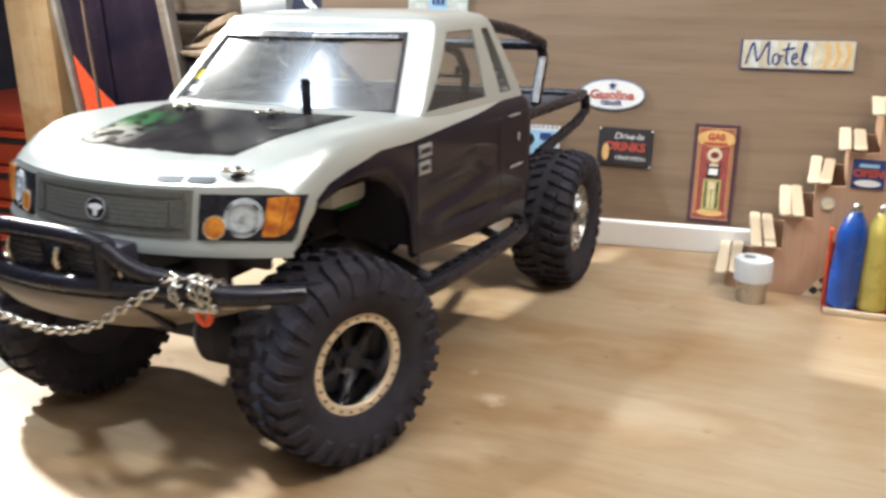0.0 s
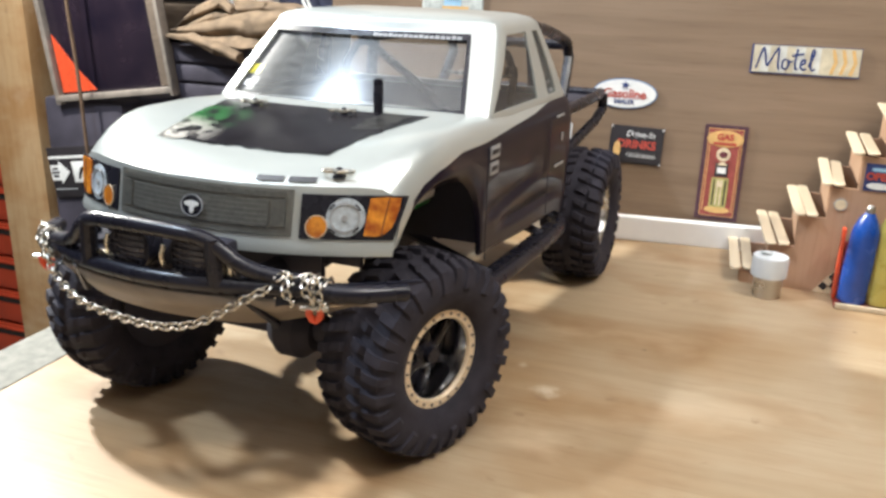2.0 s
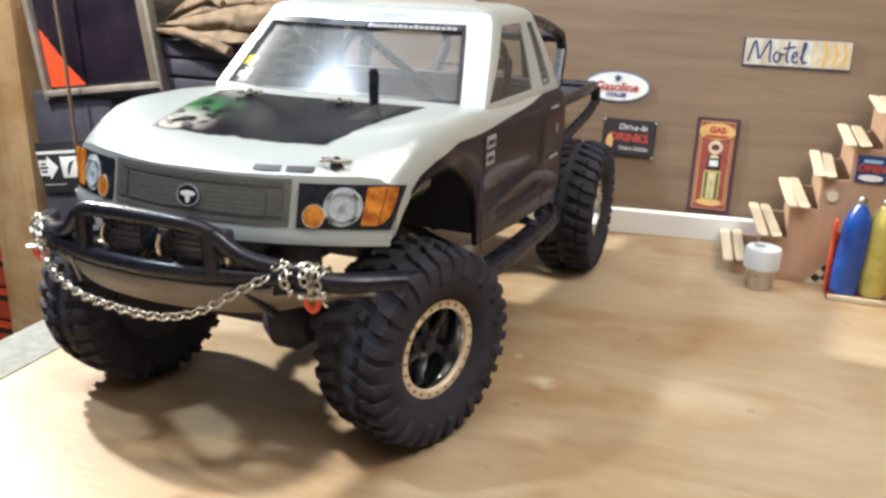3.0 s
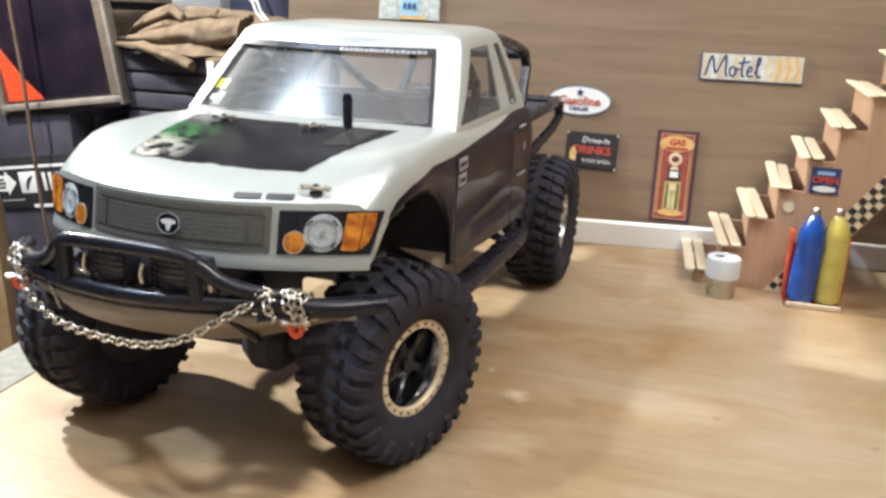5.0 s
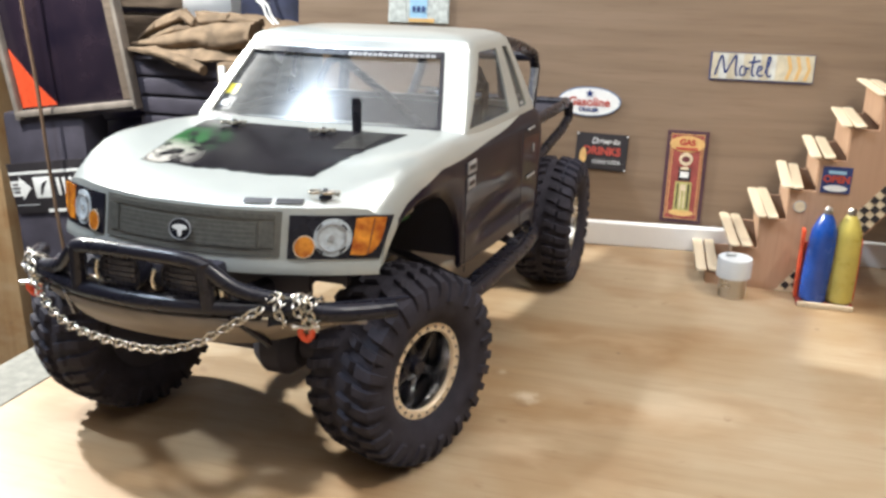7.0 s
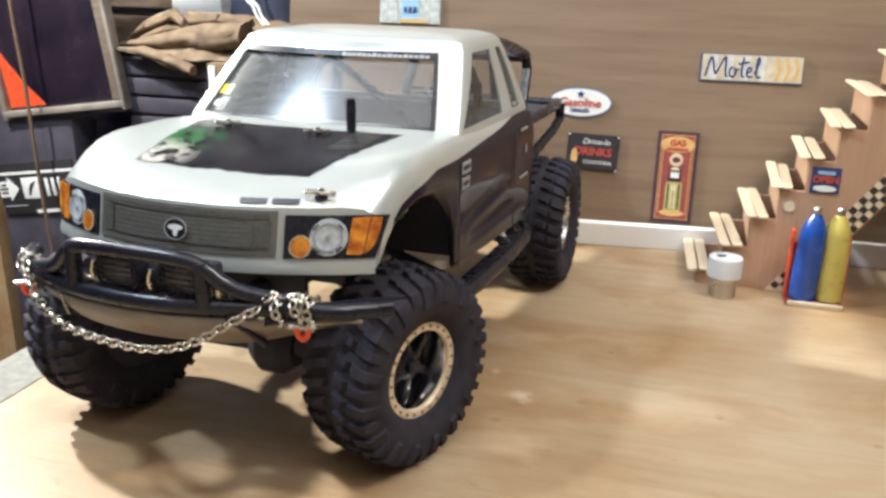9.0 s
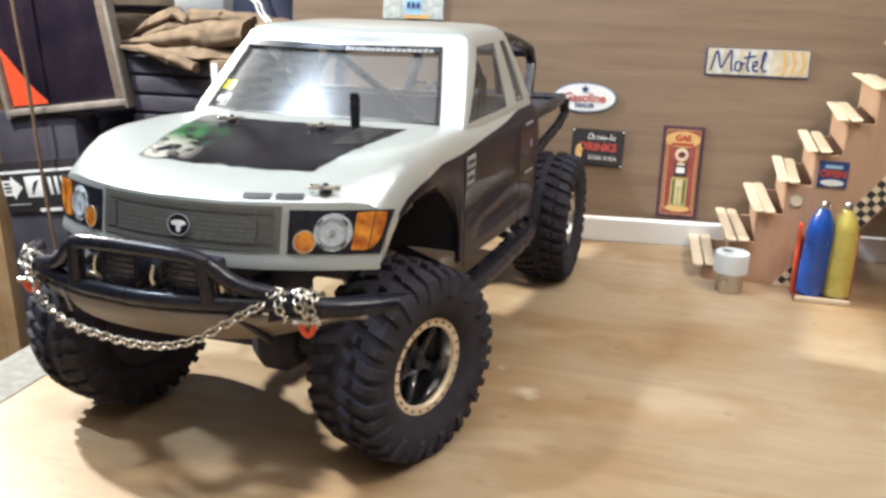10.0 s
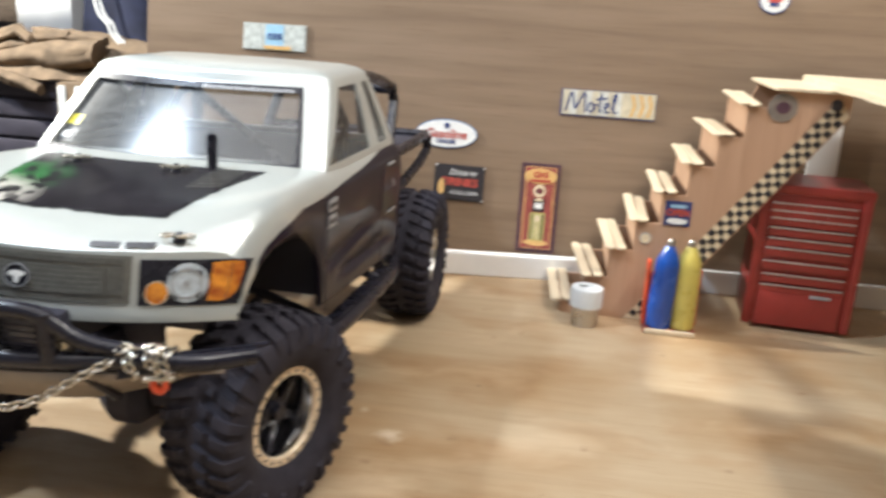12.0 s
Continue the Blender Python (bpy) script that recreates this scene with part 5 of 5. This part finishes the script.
for i in range(20):
    bm.faces.new((hi_[i], hi_[i + 1], lo_[i + 1], lo_[i]))
skid = part("skid_plate", bm, TAUPE, truck, "taupe skid plate under the bumper")
solid(skid, 0.0022, -1, False)
for x in (-0.084, -0.066, 0.066, 0.09):
    part("skid_slot", box(0.010, 0.0016, 0.002, (0, 0, 0), 0.0005), STEEL, skid, "", pose(*bp(x, 0.1095, 0.002)) @ pose(0, 0, 0, 35, 0, 32 * (1 if x > 0 else -1)))
for sx in (-1, 1):
    part("skid_brace", tube([bp(sx * 0.049, 0.1155, -0.002), bp(sx * 0.06, 0.096, 0.009)], 0.002, 8), BLACK_PL, truck)
for sx in (-1, 1):
    bm = bmesh.new()
    rows = [[], []]
    for i in range(9):
        f = i / 8
        x = sx * (0.066 + 0.053 * f)
        rows[0].append(bm.verts.new(bp(x, 0.1215 - 0.0045 * f ** 1.5, -0.001 + 0.012 * f ** 2)))
        rows[1].append(bm.verts.new(bp(x, 0.1105 + 0.0055 * f ** 0.8, -0.0035 + 0.0145 * f ** 2)))
    for i in range(8):
        bm.faces.new((rows[0][i], rows[0][i + 1], rows[1][i + 1], rows[1][i]))
    solid(part("bumper_wing", bm, BLACK_PL, truck, "black bumper end tapering to a point"), 0.004)
# two made-up dark plates that hide the lit floor seen under the nose
part("front_crossmember", box(0.124, 0.004, 0.036, (0, 0.017, 0.120), 0.001), BLACK_MATT, truck)
part("radiator_shroud", box(0.03, 0.004, 0.03, (0.062, 0.03, 0.128), 0.001), BLACK_MATT, truck)
part("lower_guard", box(0.042, 0.012, 0.018, (0.012, 0.006, 0.091), 0.004), BLACK_MATT, truck)

for x in (-0.0125, 0.023):
    lamp = part("spot_lamp", revolve([(0, -0.012), (0.008, -0.012), (0.0118, -0.004), (0.0122, 0.002), (0.0108, 0.002), (0.010, 0.0), (0, -0.001)], 28), BLACK_PL, truck, "black round spot lamp with a mesh guard", pose(*bp(x, 0.1305, 0.006)) @ pose(0, 0, 0, 90, 0, 0))
    part("lamp_glass", revolve([(0.0104, 0.0006), (0.007, 0.0016), (0, 0.002)], 24), LAMPGLASS, lamp, "dark lamp glass")
    for k in range(-3, 4):
        h = math.sqrt(0.0105 ** 2 - (k * 0.003) ** 2)
        part("guard_bar", tube([(k * 0.003, -h, 0.0014), (k * 0.003, h, 0.0014)], 0.0005, 6), BLACK_MATT, lamp)
        part("guard_bar", tube([(-h, k * 0.003, 0.0018), (h, k * 0.003, 0.0018)], 0.0005, 6), BLACK_MATT, lamp)
    part("lamp_bracket", tube([bp(x - 0.0145, 0.124, 0.004), bp(x - 0.0152, 0.129, 0.003), bp(x - 0.014, 0.1345, 0.004)], 0.0013, 8), STEEL, truck, "bright lamp bracket")
    part("lamp_foot", box(0.012, 0.008, 0.0035, bp(x - 0.006, 0.1205, 0.003), 0.0012), STEEL, truck)
part("winch", box(0.06, 0.016, 0.014, (0.0, -0.016, 0.126), 0.003), BLACK_MATT, truck)
part("winch_fairlead", box(0.022, 0.003, 0.004, bp(-0.028, 0.1235, 0.004), 0.001), STEEL, truck)
part("winch_foot", box(0.008, 0.008, 0.011, bp(0.041, 0.1255, 0.006), 0.002), STEEL, truck)


def shackle(x, z):
    sh = part("shackle", tube([(-0.0024, 0, 0.003), (-0.0028, 0, -0.001), (0, 0, -0.0048), (0.0028, 0, -0.001), (0.0024, 0, 0.003)], 0.0017, 8), RED_CLIP, truck, "small red-orange shackle", pose(*bp(x, z, -0.005)) @ pose(0, 0, 0, 10, 0, 20))
    part("shackle_pin", tube([(-0.0065, 0, 0.003), (0.0065, 0, 0.003)], 0.0013, 8), STEEL, sh)


shackle(0.083, 0.1075)
shackle(-0.083, 0.108)

# bed: flat tray, hoop and tubes
for sx in (-1, 1):
    part("bed_rail", tube([(sx * 0.074, 0.296, 0.1475), (sx * 0.074, 0.47, 0.1495), (sx * 0.07, 0.49, 0.1495)], 0.0048, 10, rounds=1), BLACK_PL, truck)
    part("bed_strut", tube([(sx * 0.074, 0.488, 0.149), (sx * 0.074, 0.489, 0.13), (sx * 0.074, 0.38, 0.112)], 0.0046, 10, rounds=1), BLACK_PL, truck)
    part("sport_hoop", tube([(sx * 0.064, 0.296, 0.2225), (sx * 0.06, 0.36, 0.2145), (sx * 0.055, 0.434, 0.1985), (sx * 0.06, 0.402, 0.15)], 0.0046, 10, rounds=1), BLACK_PL, truck)
    part("hoop_leg", tube([(sx * 0.066, 0.296, 0.222), (sx * 0.073, 0.298, 0.148)], 0.0046, 10), BLACK_PL, truck)
part("hoop_cross", tube([(-0.064, 0.297, 0.222), (0.064, 0.297, 0.222)], 0.0046, 10), BLACK_PL, truck)
part("hoop_cross", tube([(-0.055, 0.433, 0.198), (0.055, 0.433, 0.198)], 0.0046, 10), BLACK_PL, truck)
part("tail_bar", tube([(-0.074, 0.489, 0.149), (0.074, 0.489, 0.149)], 0.0046, 10), BLACK_PL, truck)
part("bed_tray", box(0.142, 0.185, 0.004, (0, 0.394, 0.1455), 0.0012), BLACK_MATT, truck, "black flat bed tray")
part("bed_stick", box(0.012, 0.03, 0.003, (0.058, 0.335, 0.1495), 0.0008), STICK, truck)
part("bed_knob", revolve([(0, 0), (0.0022, 0), (0.0022, 0.004), (0, 0.0045)], 10), STEEL, truck, "", pose(0.052, 0.40, 0.1475))
part("rear_bulkhead", box(0.17, 0.002, 0.07, (0, 0.291, 0.138), 0.0005), BLACK_MATT, truck)

# ---- chain over the bumper ----
LINK = mesh_of(tube([(0.0027 * math.cos(a), 0.0022 * math.sin(a), 0) for a in [2 * math.pi * i / 12 for i in range(12)]], 0.0006, 6, closed=True, rounds=0), "link", STEEL)
chain = thing("tow_chain", "bright steel tow chain draped over the truck's bumper", "chain", TRUCK_M)


def drape(points, step=0.0041):
    P = [Vector(p) for p in points]
    for _ in range(3):
        P = [P[0]] + [v for a, c in zip(P, P[1:]) for v in (a.lerp(c, 0.25), a.lerp(c, 0.75))] + [P[-1]]
    d, k, prev = 0.0, 0, P[0]
    nxt = 0.0
    for a, c in zip(P, P[1:]):
        L = (c - a).length
        while nxt <= d + L and L > 0:
            p = a.lerp(c, (nxt - d) / L)
            dirv = (c - a).normalized()
            o = new("link", LINK)
            o.parent = chain
            q = dirv.to_track_quat("X", "Z").to_matrix().to_4x4()
            o.matrix_basis = Matrix.Translation(p) @ q @ Matrix.Rotation(radians(90 * (k % 2) + 25), 4, "X")
            k += 1
            nxt += step
        d += L


sag = [bp(-0.083, 0.121, -0.006), bp(-0.0745, 0.108, -0.008), bp(-0.05, 0.0985, -0.008), bp(-0.02, 0.0965, -0.006), bp(0.008, 0.0945, -0.004), bp(0.03, 0.1, -0.004), bp(0.046, 0.1105, -0.005), bp(0.0625, 0.1205, -0.006)]
drape(sag)
for x, dz in ((-0.0895, 0.0), (-0.0805, 0.001), (0.0715, 0.0), (0.0795, 0.001), (0.0845, -0.001)):
    ring = [bp(x + 0.0015 * math.sin(2 * a), 0.1180 + dz + 0.0066 * math.sin(a), 0.0066 * math.cos(a) - 0.001) for a in [2 * math.pi * i / 8 for i in range(8)]]
    drape(ring)
drape([bp(0.0665, 0.1255, -0.003), bp(0.0695, 0.127, -0.003), bp(0.0715, 0.125, -0.004)])
drape([bp(0.078, 0.1255, -0.003), bp(0.083, 0.125, -0.005), bp(0.0832, 0.111, -0.006)])
drape([bp(-0.0905, 0.126, -0.003), bp(-0.085, 0.1275, -0.004), bp(-0.083, 0.111, -0.007)])


def skew(top, k):
    """The body sits a little askew on its axles: each station is moved across in step with its distance from the nose."""
    bpy.context.view_layer.update()
    inv = top.matrix_world.inverted()
    sh = Matrix.Identity(4)
    sh[0][1] = k
    done = set()
    for o in top.children_recursive:
        if o.name.startswith("wheel") and o.type == "EMPTY":
            o.matrix_basis = Matrix.Translation((k * o.matrix_basis.translation.y, 0, 0)) @ o.matrix_basis
        up = o
        while up and not (up.type == "EMPTY" and up.name.startswith("wheel")):
            up = up.parent
        if up or o.type != "MESH" or o.data.name in done:
            continue
        done.add(o.data.name)
        m = inv @ o.matrix_world
        o.data.transform(m.inverted() @ sh @ m)


skew(truck, 0.0625)

# ---- the room beyond the table ----
post = thing("wooden_post", "pale pine post standing beside the table", "post", pose(-1.328, 1.33, 0))
part("post_body", box(0.115, 0.06, 2.4, (0, 0, 0.45), 0.003), POST_WOOD, post)


def drawer_cabinet():
    """A red steel drawer cabinet: rolled top edge, drawer fronts with a dark strip for each slot's shade."""
    t = thing("drawer_cabinet", "red painted steel drawer cabinet behind the post", "cabinet", pose(-1.7, 1.68, -0.775))
    w, d, h = 0.62, 0.5, 0.745
    part("cabinet_body", box(w, d, h - 0.01, (0, 0, h / 2), 0.006), PAINT_RED, t)
    part("top_edge", box(w + 0.016, d + 0.02, 0.03, (0, 0, h - 0.015), 0.009), PAINT_RED, t)
    for k in range(8):
        z = h - 0.075 - 0.085 * k
        f = part("drawer_front", box(w - 0.05, 0.014, 0.076, (0, -d / 2 - 0.005, z), 0.004), PAINT_RED, t)
        # flat strip, no hollow: the recess shade is in its colour
        part("pull_slot", box(w - 0.09, 0.004, 0.014, (0, -d / 2 - 0.0125, z + 0.018), 0.002), RECESS_SHADE, f, "dark strip painted as the shaded pull slot")
        part("pull_lip", box(w - 0.09, 0.01, 0.005, (0, -d / 2 - 0.014, z + 0.028), 0.002), PAINT_RED, f)
    return t


drawer_cabinet()

pic = thing("framed_pane", "dark dusty pane in a weathered wooden frame", "frame", pose(-0.985, 1.2, 0.04, 0, -8, 0))
for sx, w in ((-1, 0.011), (1, 0.008)):
    part("frame_stile", box(w, 0.02, 0.42, (sx * 0.122, 0, 0.2), 0.003), FRAME_WD, pic)
part("frame_rail", box(0.25, 0.022, 0.011, (0.0, 0, 0.0), 0.003), FRAME_WD, pic)
part("frame_rail", box(0.25, 0.022, 0.016, (0.0, 0, 0.4), 0.003), FRAME_WD, pic)
part("pane", box(0.236, 0.003, 0.39, (0, 0.004, 0.2), 0.0005), PANE_DK, pic, "dark pane")
# strip standing in for the reflection down the pane's right side
part("inner_slip", box(0.016, 0.004, 0.385, (0.104, 0.003, 0.2), 0.001), CRATE_WD, pic, "brown strip painted for a reflection on the pane")
part("orange_print", slab([(-0.115, 0.01), (-0.04, 0.01), (-0.075, 0.05), (-0.115, 0.11)], 0.001, pose(0, 0.002, 0, 90, 0, 0)), RED_CLIP, pic, "orange shape on the pane")
cord = thing("brown_cord", "brown cord hanging in front of the frame", "cord", pose(0, 0, 0))
part("strand", tube([(-1.05, 1.17, 0.5), (-1.043, 1.17, 0.18), (-1.035, 1.17, 0.08), (-1.033, 1.17, -0.1), (-1.02, 1.17, -0.3)], 0.003, 8), CORD, cord)

rack = thing("wire_rack", "dark wire rack behind the post", "rack", pose(-1.128, 1.235, -0.775))
for k in range(16):
    part("wire", tube([(-0.022, 0, 0.78 + 0.02 * k), (0.022, 0, 0.78 + 0.02 * k)], 0.003, 6), FRAME_WD, rack)
for sx in (-1, 1):
    part("upright", tube([(sx * 0.022, 0, 0), (sx * 0.022, 0, 1.3)], 0.0035, 8), FRAME_WD, rack)

crate = thing("dark_trunk", "dark slatted trunk under the canvas", "trunk", pose(-0.72, 1.32, -0.775))
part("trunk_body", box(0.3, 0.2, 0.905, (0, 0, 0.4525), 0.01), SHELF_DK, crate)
for k in range(8):
    part("slat", box(0.295, 0.012, 0.026, (0, -0.104, 0.89 - 0.031 * k), 0.004), SHELF_DK, crate)


def canvas():
    """A tarp thrown down in long folds that run out to one corner."""
    bm = bmesh.new()
    nx, ny = 96, 72
    g = []
    for j in range(ny + 1):
        row = []
        for i in range(nx + 1):
            u, v = i / nx, j / ny
            p = Vector((u * 3.1 + 1.7, v * 2.3, 0.3))
            wide = 0.025 + 0.19 * min(1.0, u * 1.5) ** 0.8
            env = min(1.0, u * 2.1) ** 0.7 * (1 - 0.3 * u)
            th = 2 * math.pi * (2.6 * v + 0.35 * noise.noise(p * 0.9) + 0.22 * u)
            roll = env * (0.0135 + 0.006 * noise.noise(p * 1.3 + Vector((3, 1, 0))))
            h = env * (0.004 + 0.04 * v) + roll * math.sin(th) + 0.006 * env * (0.5 - abs(noise.noise(p * 3.0)))
            h -= 0.042 * u ** 0.7 * max(0.0, 1 - v * 6.0) ** 1.2
            y = -0.112 - 0.008 * u + wide * 0.75 * v - 1.3 * roll * math.cos(th)
            row.append(bm.verts.new((-0.135 + 0.27 * u + 0.01 * noise.noise(p * 2.2), y, max(h, -0.05) + 0.012 * env)))
        g.append(row)
    for a, b in zip(g, g[1:]):
        for i in range(nx):
            bm.faces.new((a[i], a[i + 1], b[i + 1], b[i]))
    return bm


bag = thing("canvas_cloth", "crumpled brown canvas cloth on the trunk", "cloth", pose(-0.715, 1.32, 0.138))
cl = part("cloth_sheet", canvas(), BURLAP, bag, angle=80)
solid(cl, 0.004)


def fold(path, radii, flat, seed):
    """One rolled fold of the cloth: a swollen, flattened tube along a path, wrinkled along its length."""
    bm = bmesh.new()
    n, rings = 20, []
    P = [Vector(p) for p in path]
    m = 26
    for i in range(m + 1):
        t = i / m * (len(P) - 1)
        k = min(int(t), len(P) - 2)
        f = t - k
        f = f * f * (3 - 2 * f)
        c = P[k].lerp(P[k + 1], f)
        r = radii[k] + (radii[k + 1] - radii[k]) * f
        row = []
        for j in range(n):
            a = 2 * math.pi * j / n
            q = Vector((i * 0.16, 1.6 * math.cos(a), 1.6 * math.sin(a) + seed * 7.3))
            w = r * (1 + 0.3 * noise.noise(q) + 0.35 * (0.25 - abs(noise.noise(q * 1.9))))
            row.append(bm.verts.new(c + Vector((0.25 * w * noise.noise(q * 1.3), -w * math.cos(a) * 1.3, w * flat * math.sin(a)))))
        rings.append(row)
    for a, b in zip(rings, rings[1:]):
        for j in range(n):
            bm.faces.new((a[j], a[(j + 1) % n], b[(j + 1) % n], b[j]))
    bm.faces.new(rings[0])
    bm.faces.new(rings[-1][::-1])
    return bm


for path, radii, flat, seed in (
        (((-0.172, -0.115, 0.006), (-0.102, -0.125, 0.004), (-0.05, -0.13, -0.009), (-0.012, -0.13, -0.021)), (0.003, 0.009, 0.011, 0.009), 0.85, 1),
        (((-0.168, -0.1, 0.011), (-0.09, -0.1, 0.019), (-0.015, -0.095, 0.028), (0.062, -0.09, 0.034)), (0.003, 0.011, 0.02, 0.018), 1.0, 2),
        (((-0.162, -0.08, 0.017), (-0.12, -0.08, 0.042), (-0.068, -0.085, 0.06), (-0.045, -0.09, 0.046)), (0.004, 0.011, 0.012, 0.01), 0.8, 3),
        (((-0.05, -0.07, 0.053), (0.008, -0.07, 0.054), (0.062, -0.07, 0.05)), (0.014, 0.012, 0.008), 0.9, 4),
        (((-0.13, -0.09, 0.02), (-0.08, -0.085, 0.038), (-0.04, -0.08, 0.04)), (0.006, 0.011, 0.012), 0.8, 5)):
    part("cloth_fold", fold(path, radii, flat, seed), BURLAP, bag, angle=80)
books = thing("striped_box", "cream and brown striped box beside the canvas", "box", pose(-0.672, 1.195, -0.775, 0, 0, 4))
part("box_body", box(0.05, 0.03, 0.906, (0, 0, 0.453), 0.003), BURLAP, books)
for dx in (-0.0165, 0.009):
    part("pale_stripe", box(0.011, 0.002, 0.06, (dx, -0.016, 0.872), 0.0005), WHITE_PR, books)
white = thing("white_box", "plain white box standing behind the canvas", "box", pose(-0.872, 1.5, -0.775))
part("box_body", box(0.105, 0.12, 1.35, (0, 0, 0.675), 0.006), WHITE_TRIM, white)
wood = thing("wooden_crate", "weathered wooden crate behind the frame", "crate", pose(-1.025, 1.5, -0.775))
for k in range(3):
    part("crate_board", box(0.2, 0.1, 0.07, (0, 0, 0.92 + 0.085 * k), 0.004), CRATE_WD, wood)
part("crate_base", box(0.19, 0.09, 0.88, (0, 0, 0.44), 0.006), SHELF_DK, wood)
coat = thing("hanging_jacket", "dark blue jacket with pale piping hanging behind the wall", "jacket", pose(-0.66, 1.35, 0.1))
bm = bmesh.new()
g = []
for j in range(13):
    row = []
    for i in range(13):
        u, v = i / 12, j / 12
        row.append(bm.verts.new((-0.09 + 0.2 * u, 0.02 * math.sin(u * 9 + v * 2) + 0.012 * noise.noise(Vector((u * 4, v * 4, 2))), 0.02 + 0.45 * v)))
    g.append(row)
for a, b in zip(g, g[1:]):
    for i in range(12):
        bm.faces.new((a[i], a[i + 1], b[i + 1], b[i]))
jk = part("jacket_cloth", bm, mat("navy_cloth", (0.02, 0.024, 0.05), 0.9, 0, 0.3, 40, 0.4), coat, angle=80)
solid(jk, 0.004)
for off in (0.0, 0.009):
    part("piping", tube([(-0.06 + off, -0.034, 0.45), (-0.05 + off, -0.034, 0.16), (-0.038 + off, -0.036, 0.122), (-0.024 + off, -0.036, 0.112), (-0.02 + off, -0.036, 0.096), (-0.004 + off, -0.036, 0.08)], 0.0024, 8), WHITE_PR, coat)
box_dk = thing("labelled_box", "black box with a white printed label", "box", pose(-1.063, 1.24, -0.775))
part("box_body", box(0.172, 0.08, 0.8, (0, 0, 0.4), 0.01), SHELF_DK, box_dk)
label = part("label", box(0.168, 0.003, 0.092, (0, 0, 0), 0.0005), BLACK_PR, box_dk, "black and white printed label, slightly tilted", pose(0.0, -0.0425, 0.672, 0, -8, 0))
part("label_line", box(0.166, 0.001, 0.005, (0, -0.002, 0.0275), 0.0003), WHITE_PR, label)
part("label_line", box(0.085, 0.001, 0.006, (0.03, -0.002, -0.043), 0.0003), WHITE_PR, label)
part("label_line", box(0.05, 0.001, 0.002, (-0.055, -0.002, -0.031), 0.0003), GREY_PR, label)
FLAT = pose(0, -0.0016, 0, 90, 0, 0)
arrow = part("arrow_print", slab([(-0.083, -0.014), (-0.062, -0.014), (-0.062, -0.021), (-0.04, 0.0), (-0.062, 0.021), (-0.062, 0.014), (-0.083, 0.014)], 0.0008, FLAT), WHITE_PR, label, "white arrow", None, False)
for k, ln in ((-0.006, 0.014), (0.001, 0.018), (0.008, 0.012)):
    part("unreadable_line", box(ln, 0.001, 0.0028, (-0.072, -0.003, k), 0.0003), BLACK_PR, arrow)
square = part("picture_square", box(0.04, 0.001, 0.038, (-0.012, -0.002, 0.0), 0.0003), WHITE_PR, label, "white square with a dark feather shape")
part("feather_print", slab([(-0.006, -0.013), (-0.003, -0.013), (0.004, 0.0), (0.014, 0.013), (0.002, 0.008), (-0.004, -0.002)], 0.0006, pose(-0.014, -0.0028, 0, 90, 0, 0)), BLACK_PR, square, "", None, False)
for k in range(3):
    part("unreadable_line", box(0.007, 0.001, 0.032, (0.022 + 0.014 * k, -0.002, 0.0), 0.0003), WHITE_PR, label)

drum = thing("plastic_drum", "black plastic drum with raised hoops beside the frame", "drum", pose(-1.04, 1.34, -0.775))
part("drum_body", revolve([(0, 0), (0.1, 0), (0.104, 0.01), (0.104, 0.745), (0.107, 0.75), (0.107, 0.757), (0.103, 0.762), (0.1, 0.785), (0.106, 0.79), (0.106, 0.8), (0.099, 0.803), (0.09, 0.805), (0, 0.8)], 40), BLUEBLACK, drum)
